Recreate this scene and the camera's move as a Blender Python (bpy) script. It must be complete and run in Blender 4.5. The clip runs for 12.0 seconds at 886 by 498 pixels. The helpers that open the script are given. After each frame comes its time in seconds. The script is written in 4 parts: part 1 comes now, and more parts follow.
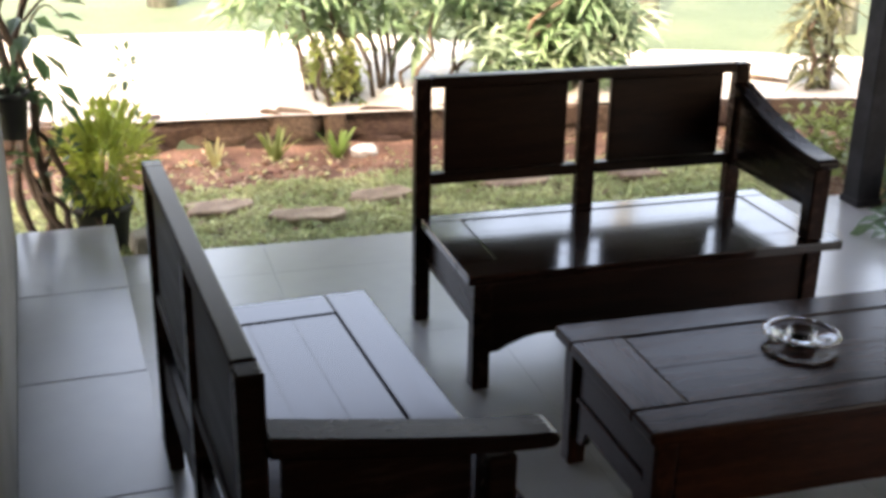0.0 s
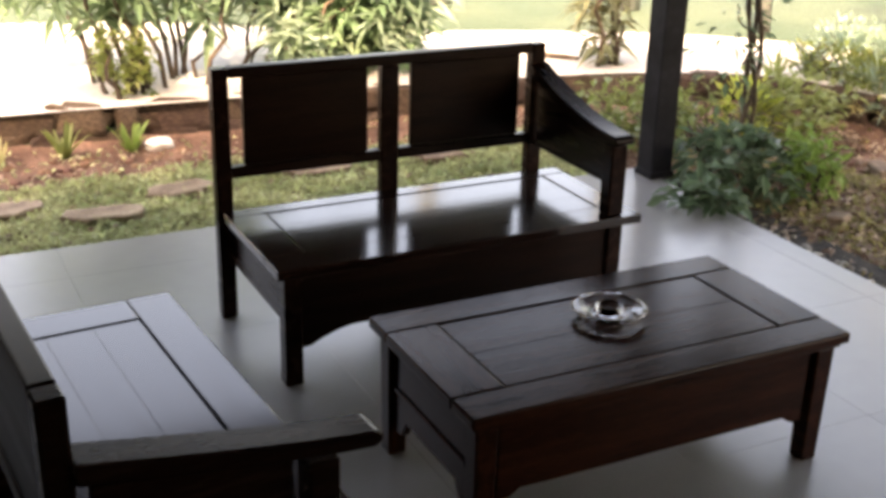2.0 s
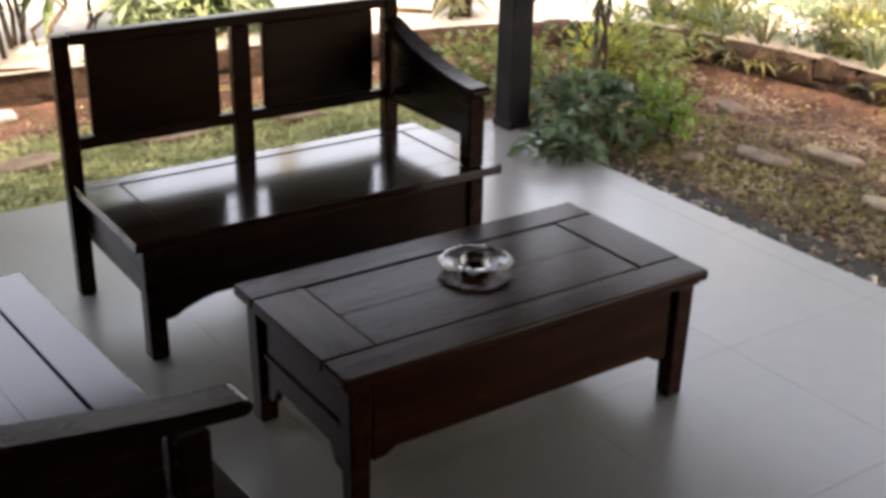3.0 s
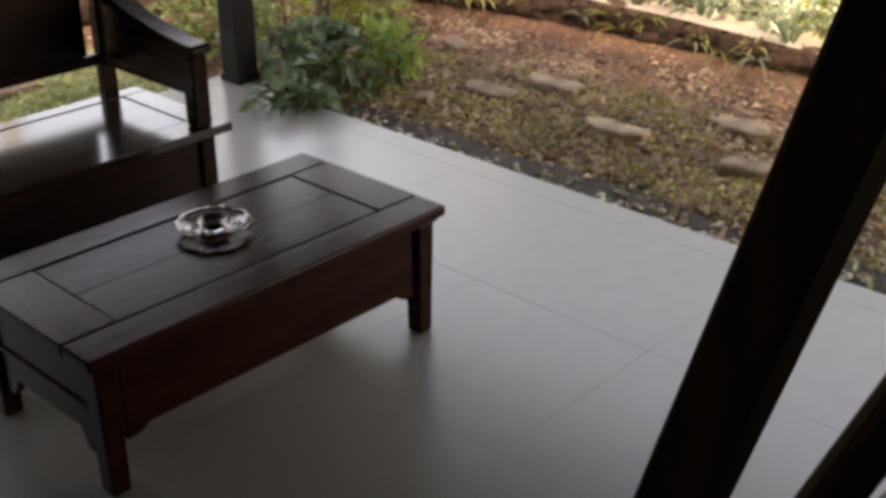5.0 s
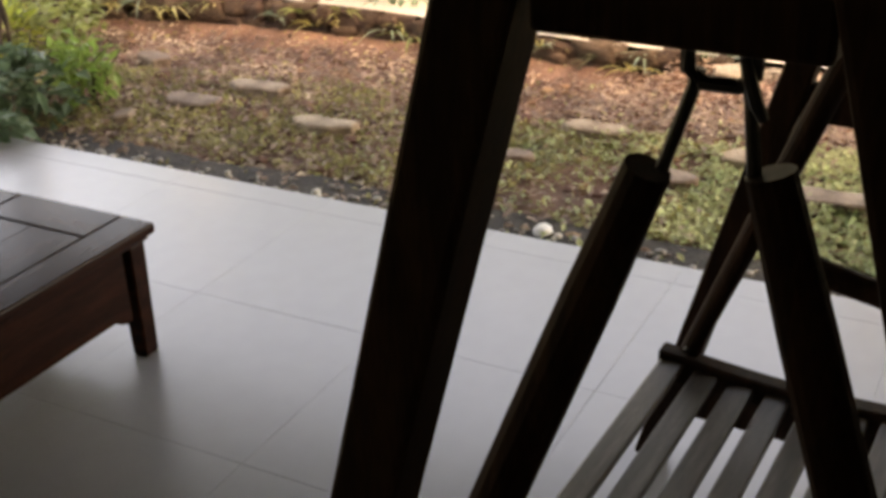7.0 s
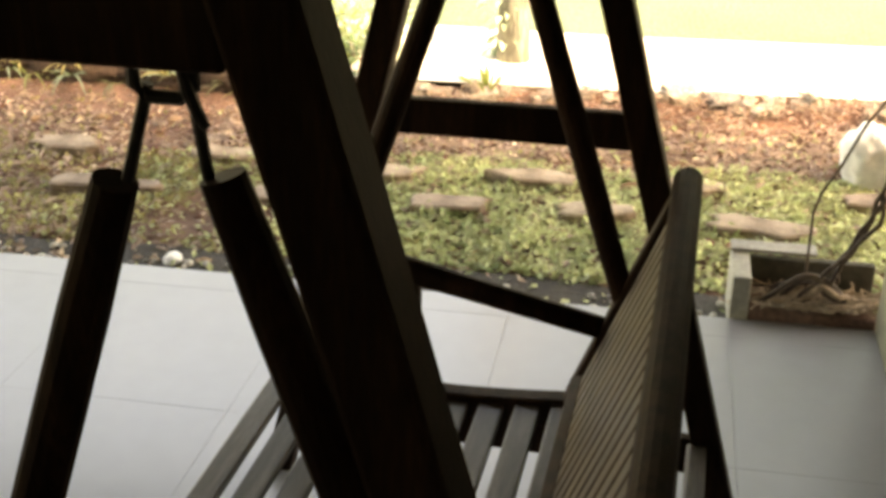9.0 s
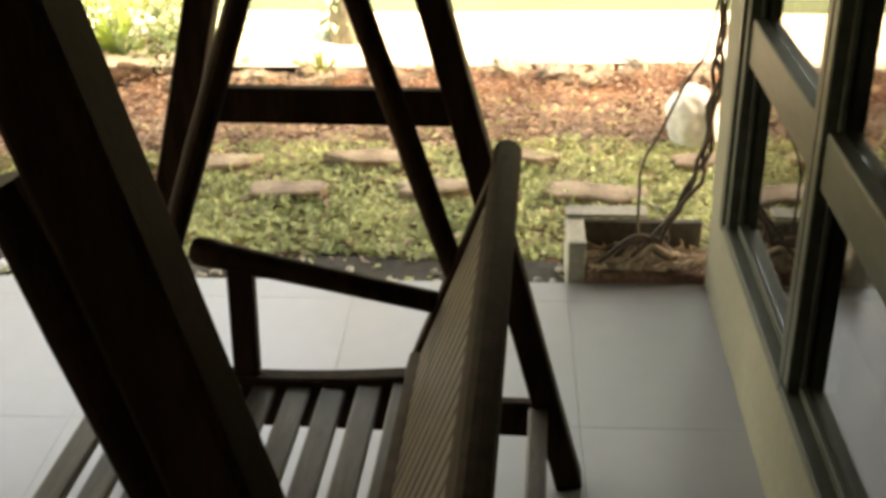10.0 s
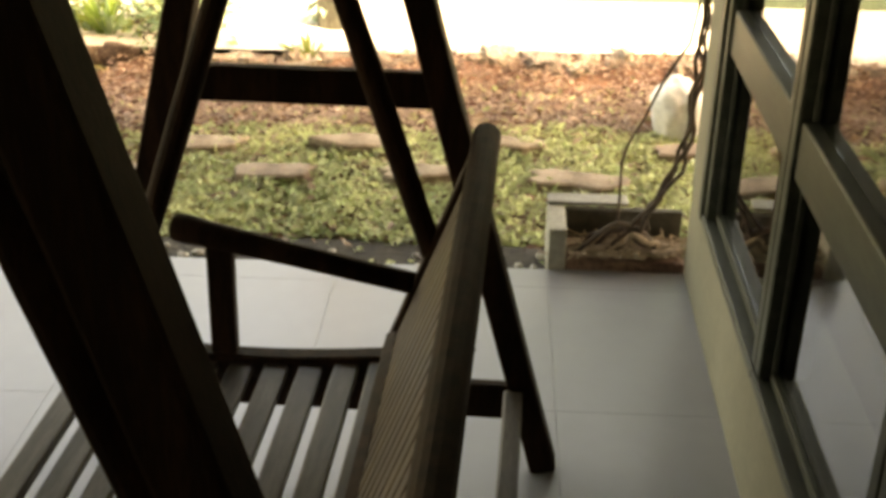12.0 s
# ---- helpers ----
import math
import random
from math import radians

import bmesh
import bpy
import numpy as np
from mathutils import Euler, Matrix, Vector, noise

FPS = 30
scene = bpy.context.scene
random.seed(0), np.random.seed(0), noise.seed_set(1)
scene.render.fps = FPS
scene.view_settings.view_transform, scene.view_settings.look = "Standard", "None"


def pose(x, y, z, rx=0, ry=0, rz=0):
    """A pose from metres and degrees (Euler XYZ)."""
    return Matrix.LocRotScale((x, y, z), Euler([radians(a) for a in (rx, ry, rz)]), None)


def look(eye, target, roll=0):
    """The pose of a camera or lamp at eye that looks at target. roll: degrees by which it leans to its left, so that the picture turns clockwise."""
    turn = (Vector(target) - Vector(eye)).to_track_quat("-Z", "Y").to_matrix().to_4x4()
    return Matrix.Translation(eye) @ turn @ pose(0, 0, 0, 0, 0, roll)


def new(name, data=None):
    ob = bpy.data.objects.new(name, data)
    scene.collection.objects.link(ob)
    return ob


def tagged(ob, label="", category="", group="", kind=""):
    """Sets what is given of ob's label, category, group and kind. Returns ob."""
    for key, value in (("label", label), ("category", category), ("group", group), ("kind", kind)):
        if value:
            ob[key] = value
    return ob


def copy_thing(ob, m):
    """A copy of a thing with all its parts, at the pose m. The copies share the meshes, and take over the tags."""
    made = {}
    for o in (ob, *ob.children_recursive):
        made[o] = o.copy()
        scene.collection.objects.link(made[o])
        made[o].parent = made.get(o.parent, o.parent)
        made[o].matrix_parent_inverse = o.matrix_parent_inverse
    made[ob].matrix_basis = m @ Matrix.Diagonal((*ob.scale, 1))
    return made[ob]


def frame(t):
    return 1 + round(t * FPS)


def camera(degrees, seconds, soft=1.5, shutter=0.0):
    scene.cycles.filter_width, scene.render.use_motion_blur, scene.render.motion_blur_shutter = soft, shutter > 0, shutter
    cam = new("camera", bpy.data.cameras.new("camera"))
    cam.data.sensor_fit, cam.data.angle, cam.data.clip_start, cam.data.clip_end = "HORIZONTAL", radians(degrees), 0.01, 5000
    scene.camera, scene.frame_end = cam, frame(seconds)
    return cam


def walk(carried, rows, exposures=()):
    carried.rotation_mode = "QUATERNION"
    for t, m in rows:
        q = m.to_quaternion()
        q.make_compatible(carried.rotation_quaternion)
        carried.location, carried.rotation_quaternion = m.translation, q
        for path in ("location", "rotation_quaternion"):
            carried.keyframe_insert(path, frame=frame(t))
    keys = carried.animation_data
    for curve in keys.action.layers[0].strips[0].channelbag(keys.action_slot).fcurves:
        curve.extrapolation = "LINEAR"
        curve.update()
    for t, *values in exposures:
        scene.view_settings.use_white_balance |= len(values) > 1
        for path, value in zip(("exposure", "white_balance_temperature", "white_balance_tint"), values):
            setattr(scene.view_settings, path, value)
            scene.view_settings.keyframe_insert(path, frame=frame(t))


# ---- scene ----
cam = camera(41.7, 12.0, soft=3.7)
PATH = [
    (0, (0.3625, 0.3911, 1.5634), (0.8969, 2.1792, 0.8443), 0.975),
    (0.5, (0.3661, 0.4109, 1.5714), (0.9078, 2.1978, 0.8548), 0.950),
    (1, (0.3662, 0.4312, 1.5721), (1.0040, 2.1756, 0.8303), 1.862),
    (1.5, (0.3667, 0.4448, 1.5684), (1.1260, 2.1315, 0.8079), 2.005),
    (2, (0.3735, 0.4432, 1.5671), (1.2142, 2.0997, 0.8259), 1.491),
    (2.5, (0.3801, 0.4497, 1.5700), (1.3208, 2.0309, 0.7859), 1.679),
    (3, (0.3890, 0.4577, 1.5607), (1.4150, 1.9744, 0.7565), 0.908),
    (3.5, (0.4085, 0.4589, 1.5574), (1.5515, 1.8810, 0.7381), 1.498),
    (5.5, (0.4295, 0.4329, 1.5638), (1.7611, 1.6317, 0.6751), -0.564),
    (6, (0.4461, 0.4398, 1.5539), (1.7880, 1.6345, 0.6753), -1.104),
    (6.5, (0.4613, 0.4177, 1.5495), (1.9082, 1.4852, 0.6738), -2.269),
    (7, (0.4554, 0.3876, 1.5539), (2.0287, 1.2459, 0.6661), -2.073),
    (7.5, (0.4531, 0.3454, 1.5559), (2.0923, 1.0619, 0.6615), -2.000),
    (9.5, (0.4504, 0.2061, 1.5636), (2.2388, 0.4292, 0.6965), -0.158),
    (10, (0.4430, 0.1795, 1.5691), (2.2311, 0.2846, 0.6793), -0.827),
    (10.5, (0.4317, 0.1571, 1.5736), (2.2302, 0.1806, 0.6989), -0.343),
    (11, (0.4315, 0.1551, 1.5657), (2.2278, 0.1880, 0.6870), 0.360),
    (11.5, (0.4254, 0.1524, 1.5615), (2.2170, 0.2057, 0.6742), 0.270),
    (12, (0.4198, 0.1609, 1.5639), (2.2011, 0.2441, 0.6583), 0.640),
]
walk(cam, [(t, look(eye, target, roll)) for t, eye, target, roll in PATH],
     exposures=[(0.0, 3.85, 9000, 20), (1.5, 3.72, 10000, 22), (3.5, 3.74, 11200, 25), (5.5, 3.48, 12000, 25), (7.5, 4.22, 12200, 23), (9.5, 4.47, 14600, 17), (10.2, 4.36, 15200, 17), (12.0, 4.27, 16600, 17)])

# ---------------------------------------------------------------- light
SUN_EL, SUN_AZ = 45.0, 215.0          # height; compass bearing the light comes from (0 = +y, clockwise)
sun_dir = Vector((math.sin(radians(SUN_AZ)) * math.cos(radians(SUN_EL)),
                  math.cos(radians(SUN_AZ)) * math.cos(radians(SUN_EL)), math.sin(radians(SUN_EL))))
world = bpy.data.worlds.new("sky")
scene.world = world
world.use_nodes = True
wn = world.node_tree
sky = wn.nodes.new("ShaderNodeTexSky")
sky.sky_type, sky.sun_disc = "NISHITA", False
sky.sun_elevation, sky.sun_rotation = radians(SUN_EL), radians(SUN_AZ)
sky.air_density, sky.dust_density = 1.0, 4.0
wn.links.new(sky.outputs[0], wn.nodes["Background"].inputs[0])
wn.nodes["Background"].inputs[1].default_value = 0.15
sun_data = bpy.data.lights.new("sun", "SUN")
sun_data.energy, sun_data.angle, sun_data.color = 1.25, radians(0.53), (1.0, 0.95, 0.87)
sun = new("sun", sun_data)
sun.matrix_world = look(sun_dir * 30, (0, 0, 0))


# ---------------------------------------------------------------- materials
def material(name, base, rough=0.6, metal=0.0, spread=0.15, scale=6.0, fine=60.0, bump=0.15, bump_d=0.004,
             second=None, stretch=(1, 1, 1), island=0.0, coat=0.0, trans=0.0, ior=1.45, per_object=0.0,
             rough_var=0.08, spec=0.5, mix_lo=0.42, mix_hi=0.62, place=False):
    m = bpy.data.materials.new(name)
    m.use_nodes = True
    nt = m.node_tree
    b = nt.nodes["Principled BSDF"]
    nw, ln = nt.nodes.new, nt.links.new
    tc = nw("ShaderNodeTexCoord")
    mp = nw("ShaderNodeMapping")
    mp.inputs["Scale"].default_value = stretch
    ln(nw("ShaderNodeNewGeometry").outputs["Position"] if place else tc.outputs["Object"], mp.inputs[0])
    big = nw("ShaderNodeTexNoise")
    big.inputs["Scale"].default_value, big.inputs["Detail"].default_value = scale, 5
    small = nw("ShaderNodeTexNoise")
    small.inputs["Scale"].default_value, small.inputs["Detail"].default_value = fine, 4
    ln(mp.outputs[0], big.inputs["Vector"])
    ln(mp.outputs[0], small.inputs["Vector"])
    ramp = nw("ShaderNodeMapRange")
    ramp.inputs["From Min"].default_value, ramp.inputs["From Max"].default_value = mix_lo, mix_hi
    ln(big.outputs["Fac"], ramp.inputs["Value"])
    mix = nw("ShaderNodeMix")
    mix.data_type = "RGBA"
    two = second if second else tuple(min(1.0, c * (1 + spread * 2)) for c in base)
    mix.inputs["A"].default_value, mix.inputs["B"].default_value = (*base, 1), (*two, 1)
    ln(ramp.outputs[0], mix.inputs["Factor"])
    grain = nw("ShaderNodeHueSaturation")
    val = nw("ShaderNodeMapRange")
    val.inputs["From Min"].default_value, val.inputs["From Max"].default_value = 0.3, 0.7
    val.inputs["To Min"].default_value, val.inputs["To Max"].default_value = 1 - spread, 1 + spread
    ln(small.outputs["Fac"], val.inputs["Value"])
    last = val.outputs[0]
    if island or per_object:
        src = nw("ShaderNodeNewGeometry").outputs["Random Per Island"] if island else nw("ShaderNodeObjectInfo").outputs["Random"]
        amt = island or per_object
        rr = nw("ShaderNodeMapRange")
        rr.inputs["To Min"].default_value, rr.inputs["To Max"].default_value = 1 - amt, 1 + amt
        ln(src, rr.inputs["Value"])
        mul = nw("ShaderNodeMath")
        mul.operation = "MULTIPLY"
        ln(last, mul.inputs[0])
        ln(rr.outputs[0], mul.inputs[1])
        last = mul.outputs[0]
        hue = nw("ShaderNodeMapRange")
        hue.inputs["To Min"].default_value, hue.inputs["To Max"].default_value = 0.5 - 0.05 * amt, 0.5 + 0.05 * amt
        ln(src, hue.inputs["Value"])
        ln(hue.outputs[0], grain.inputs["Hue"])
    ln(last, grain.inputs["Value"])
    ln(mix.outputs["Result"], grain.inputs["Color"])
    ln(grain.outputs[0], b.inputs["Base Color"])
    rv = nw("ShaderNodeMapRange")
    rv.inputs["To Min"].default_value = max(0.02, rough - rough_var)
    rv.inputs["To Max"].default_value = min(1.0, rough + rough_var)
    ln(big.outputs["Fac"], rv.inputs["Value"])
    ln(rv.outputs[0], b.inputs["Roughness"])
    b.inputs["Metallic"].default_value = metal
    b.inputs["IOR"].default_value = ior
    b.inputs["Specular IOR Level"].default_value = spec
    b.inputs["Coat Weight"].default_value = coat
    b.inputs["Coat Roughness"].default_value = 0.09
    b.inputs["Transmission Weight"].default_value = trans
    if bump:
        bp = nw("ShaderNodeBump")
        bp.inputs["Strength"].default_value, bp.inputs["Distance"].default_value = bump, bump_d
        ln(small.outputs["Fac"], bp.inputs["Height"])
        ln(bp.outputs[0], b.inputs["Normal"])
    return m


def leaf_material(name, base, second, island=0.35):
    m = material(name, base, rough=0.45, spread=0.1, scale=3, fine=40, bump=0, second=second, island=island)
    nt = m.node_tree
    b = nt.nodes["Principled BSDF"]
    tr = nt.nodes.new("ShaderNodeBsdfTranslucent")
    tr.inputs[0].default_value = (*[min(1, c * 1.6) for c in second], 1)
    mx = nt.nodes.new("ShaderNodeMixShader")
    mx.inputs[0].default_value = 0.3
    nt.links.new(b.outputs[0], mx.inputs[1])
    nt.links.new(tr.outputs[0], mx.inputs[2])
    nt.links.new(mx.outputs[0], nt.nodes["Material Output"].inputs[0])
    return m


WOOD = material("dark_stained_wood", (0.013, 0.0055, 0.004), 0.15, spread=0.22, scale=3, fine=30, bump=0.05, bump_d=0.0006,
                second=(0.024, 0.0105, 0.0075), stretch=(1, 9, 9), coat=0.0, spec=0.48, rough_var=0.04)
WOOD_Y = material("dark_stained_wood_cross", (0.013, 0.0055, 0.004), 0.26, spread=0.22, scale=3, fine=30, bump=0.08, bump_d=0.001,
                  second=(0.022, 0.0095, 0.0068), stretch=(9, 1, 9), coat=0.0, spec=0.08)
WOOD_DULL = material("dark_stained_wood_panel", (0.012, 0.005, 0.0036), 0.34, spread=0.2, scale=3, fine=30, bump=0.06, bump_d=0.001,
                     second=(0.020, 0.0088, 0.0062), stretch=(1, 9, 9), coat=0.0, spec=0.10)
TABLE_WOOD = material("reddish_table_wood", (0.021, 0.0068, 0.0037), 0.20, spread=0.25, scale=2.5, fine=26, bump=0.15, bump_d=0.002,
                      second=(0.036, 0.0120, 0.0063), stretch=(1, 10, 10), coat=0.0, spec=0.10, rough_var=0.1)
SWING_WOOD = material("near_black_wood", (0.020, 0.0102, 0.0066), 0.6, spread=0.25, scale=4, fine=40, bump=0.2, bump_d=0.002,
                      second=(0.035, 0.0175, 0.011), stretch=(8, 8, 1), spec=0.06)
SLAT_WOOD = material("grey_brown_slat_wood", (0.040, 0.029, 0.023), 0.5, spread=0.22, scale=4, fine=40, bump=0.2, bump_d=0.002,
                     second=(0.085, 0.066, 0.053), stretch=(1, 8, 8), per_object=0.15)
BACK_WOOD = material("tan_backrest_wood", (0.050, 0.031, 0.018), 0.5, spread=0.2, scale=4, fine=40, bump=0.2, bump_d=0.002,
                     second=(0.095, 0.062, 0.037), stretch=(8, 8, 1), per_object=0.15)
TILE = material("pale_grey_floor_tile", (0.25, 0.249, 0.248), 0.29, spread=0.03, scale=1.7, fine=14, bump=0.05, bump_d=0.002,
                second=(0.29, 0.288, 0.286), per_object=0.02, rough_var=0.03, ior=1.62, place=True, mix_lo=0.1, mix_hi=0.9)
GROUT = material("grey_grout", (0.25, 0.247, 0.243), 0.8, spread=0.1, bump=0.2)
CONCRETE = material("weathered_concrete", (0.26, 0.25, 0.22), 0.85, spread=0.15, scale=5, fine=50, bump=0.4, second=(0.38, 0.36, 0.31))
SHADE_CONC = material("shade_dark_concrete", (0.05, 0.045, 0.035), 0.85, spread=0.2, scale=6, fine=50, bump=0.4, second=(0.10, 0.09, 0.07))
PALE_CONC = material("pale_concrete_curb", (0.34, 0.32, 0.26), 0.8, spread=0.12, scale=6, fine=50, bump=0.3, second=(0.44, 0.41, 0.33))
ROAD = material("sunlit_concrete_path", (0.44, 0.42, 0.38), 0.9, spread=0.1, scale=1.5, fine=30, bump=0.3, second=(0.54, 0.52, 0.48))
LAWN = material("pale_green_lawn", (0.034, 0.061, 0.034), 0.9, spread=0.25, scale=0.8, fine=45, bump=0.6, bump_d=0.02,
                second=(0.055, 0.081, 0.049))
SOIL = material("red_brown_soil", (0.105, 0.054, 0.037), 0.95, spread=0.3, scale=4, fine=55, bump=0.9, bump_d=0.02,
                second=(0.235, 0.136, 0.095))
DARK_SOIL = material("dark_brown_soil", (0.020, 0.016, 0.012), 0.9, spread=0.3, scale=8, fine=60, bump=0.8, bump_d=0.015, second=(0.045, 0.036, 0.027))
ROCK = material("brown_grey_rock", (0.055, 0.033, 0.023), 0.9, spread=0.25, scale=9, fine=45, bump=0.7, bump_d=0.01,
                second=(0.105, 0.070, 0.050), per_object=0.3)
FLAG = material("buff_flagstone", (0.19, 0.135, 0.095), 0.85, spread=0.2, scale=9, fine=60, bump=0.5, bump_d=0.008,
                second=(0.32, 0.245, 0.18), per_object=0.2)
WHITE_ROCK = material("white_rock", (0.68, 0.66, 0.62), 0.8, spread=0.12, scale=8, fine=40, bump=0.5, second=(0.8, 0.79, 0.76))
WALL_PAINT = material("cream_wall_paint", (0.18, 0.168, 0.118), 0.75, spread=0.06, scale=2.5, fine=50, bump=0.15, second=(0.22, 0.205, 0.148))
GREY_WALL = material("grey_wall_paint", (0.17, 0.163, 0.16), 0.8, spread=0.06, scale=2.5, fine=50, bump=0.15, second=(0.21, 0.203, 0.2))
FRAME_PAINT = material("grey_green_frame_paint", (0.050, 0.054, 0.041), 0.5, spread=0.1, scale=5, fine=40, bump=0.12, second=(0.072, 0.077, 0.060), stretch=(1, 6, 6), spec=0.25)
POST_PAINT = material("dark_grey_post_paint", (0.012, 0.0125, 0.016), 0.5, spread=0.15, scale=5, fine=30, bump=0.15, second=(0.022, 0.0225, 0.028), spec=0.1)
CEIL = material("dark_board_ceiling", (0.035, 0.024, 0.017), 0.7, spread=0.15, scale=3, fine=30, bump=0.15, stretch=(1, 8, 1))
# very dark base colour stands in for the room's lack of light
DARK_ROOM = material("shade_coloured_plaster", (0.045, 0.042, 0.04), 0.9, spread=0.08, bump=0.1)
ROOF = material("clay_roof_tile", (0.22, 0.09, 0.06), 0.8, spread=0.2, scale=4, fine=30, bump=0.4)
IRON = material("dark_iron", (0.03, 0.027, 0.025), 0.5, metal=0.8, spread=0.2, bump=0.2)
BARK = material("grey_brown_bark", (0.11, 0.115, 0.098), 0.95, spread=0.3, scale=10, fine=50, bump=0.9, bump_d=0.015, second=(0.21, 0.222, 0.19), stretch=(1, 1, 0.3))
STEM = material("woody_vine_stem", (0.06, 0.042, 0.032), 0.85, spread=0.3, scale=12, fine=60, bump=0.6, second=(0.12, 0.085, 0.06))
TWIG = material("pale_dry_twig", (0.30, 0.23, 0.165), 0.9, spread=0.3, scale=12, fine=60, bump=0.4)
POT = material("dark_plastic_pot", (0.022, 0.022, 0.021), 0.5, spread=0.15, bump=0.1)
WHITE_PAINT = material("white_painted_metal", (0.78, 0.78, 0.76), 0.5, spread=0.04, bump=0.05)
GLASS = material("reflective_window_glass", (0.42, 0.46, 0.43), 0.01, spread=0.0, bump=0, trans=1.0, ior=2.3, rough_var=0.0)
CRYSTAL = material("clear_pressed_glass", (0.95, 0.95, 0.96), 0.04, spread=0.0, bump=0, trans=1.0, ior=1.5, rough_var=0.02)
ASH = material("burnt_ash", (0.05, 0.03, 0.03), 0.9, spread=0.3, bump=0.3)
L_OLEANDER = leaf_material("oleander_leaf", (0.085, 0.15, 0.085), (0.19, 0.28, 0.16))
L_YELLOW = leaf_material("yellow_green_leaf", (0.115, 0.16, 0.04), (0.23, 0.26, 0.09))
L_DARK = leaf_material("dark_green_leaf", (0.028, 0.065, 0.028), (0.07, 0.13, 0.055))
L_BRIGHT = leaf_material("bright_green_leaf", (0.12, 0.22, 0.045), (0.26, 0.38, 0.10))
L_COVER = leaf_material("ground_cover_leaf", (0.20, 0.25, 0.11), (0.50, 0.51, 0.28), island=0.65)
L_DRYCOVER = leaf_material("drying_cover_leaf", (0.13, 0.125, 0.045), (0.34, 0.29, 0.13), island=0.7)
L_DRY = leaf_material("dry_fallen_leaf", (0.17, 0.10, 0.07), (0.46, 0.35, 0.27), island=0.6)
L_POT = leaf_material("sunlit_yellow_green_leaf", (0.24, 0.31, 0.05), (0.50, 0.52, 0.12))
L_MID = leaf_material("mid_green_leaf", (0.055, 0.105, 0.055), (0.13, 0.20, 0.115))
L_SAGE = leaf_material("pale_sage_leaf", (0.12, 0.18, 0.125), (0.25, 0.33, 0.24))
L_LITTER = leaf_material("bleached_leaf_litter", (0.20, 0.135, 0.105), (0.40, 0.30, 0.245), island=0.6)
L_OLD = leaf_material("faded_strap_leaf", (0.09, 0.105, 0.055), (0.18, 0.175, 0.095))
L_PALE = leaf_material("pale_strap_leaf", (0.24, 0.24, 0.09), (0.42, 0.38, 0.17))


# ---------------------------------------------------------------- mesh helpers
def mesh_of(name, bm, mat, smooth=False):
    me = bpy.data.meshes.new(name)
    bm.to_mesh(me)
    bm.free()
    me.materials.append(mat)
    if smooth:
        for p in me.polygons:
            p.use_smooth = True
    return me


def part(name, bm, mat, parent=None, label="", smooth=False):
    ob = new(name, mesh_of(name, bm, mat, smooth))
    ob.parent = parent
    if label:
        tagged(ob, label)
    return ob


def thing(name, label, category, m=None, group="", kind=""):
    ob = new(name)
    ob.empty_display_size = 0.1
    if m is not None:
        ob.matrix_basis = m
    return tagged(ob, label, category, group, kind)


def box(lo, hi, bevel=0.004, bm=None):
    """An axis-aligned block with bevelled edges."""
    bm = bm or bmesh.new()
    r = bmesh.ops.create_cube(bm, size=1.0)
    c = [(a + b) / 2 for a, b in zip(lo, hi)]
    s = [b - a for a, b in zip(lo, hi)]
    for v in r["verts"]:
        v.co = Vector([v.co[i] * s[i] + c[i] for i in range(3)])
    if bevel:
        es = list({e for v in r["verts"] for e in v.link_edges})
        bmesh.ops.bevel(bm, geom=es, offset=min(bevel, min(s) * 0.3), segments=2, affect="EDGES", profile=0.5)
    return bm


def beam(a, b, w, d, bevel=0.004, side=(1, 0, 0), bm=None):
    """A straight timber from a to b; d is its size along side, w across."""
    bm = bm or bmesh.new()
    a, b = Vector(a), Vector(b)
    up = (b - a).normalized()
    s = Vector(side)
    s = (s - up * s.dot(up)).normalized()
    q = up.cross(s)
    rot = Matrix((s, q, up)).transposed()
    r = bmesh.ops.create_cube(bm, size=1.0)
    ln = (b - a).length
    for v in r["verts"]:
        v.co = rot @ Vector((v.co.x * d, v.co.y * w, v.co.z * ln)) + (a + b) / 2
    if bevel:
        es = list({e for v in r["verts"] for e in v.link_edges})
        bmesh.ops.bevel(bm, geom=es, offset=min(bevel, w * 0.3, d * 0.3), segments=2, affect="EDGES", profile=0.5)
    return bm


def tube(points, radii, sides=8, bm=None, cap=True):
    """A round, tapering rod along points."""
    bm = bm or bmesh.new()
    pts = [Vector(p) for p in points]
    if isinstance(radii, (int, float)):
        radii = [radii] * len(pts)
    rings = []
    ref = Vector((0.31, 0.17, 0.93)).normalized()
    for i, p in enumerate(pts):
        d = (pts[min(i + 1, len(pts) - 1)] - pts[max(i - 1, 0)]).normalized()
        u = d.cross(ref)
        if u.length < 1e-3:
            u = d.cross(Vector((1, 0, 0)))
        u.normalize()
        w = d.cross(u)
        rings.append([bm.verts.new(p + (u * math.cos(k * math.tau / sides) + w * math.sin(k * math.tau / sides)) * radii[i]) for k in range(sides)])
    for r0, r1 in zip(rings, rings[1:]):
        for k in range(sides):
            bm.faces.new((r0[k], r0[(k + 1) % sides], r1[(k + 1) % sides], r1[k]))
    if cap:
        bm.faces.new(list(reversed(rings[0])))
        bm.faces.new(rings[-1])
    bmesh.ops.recalc_face_normals(bm, faces=bm.faces)
    return bm


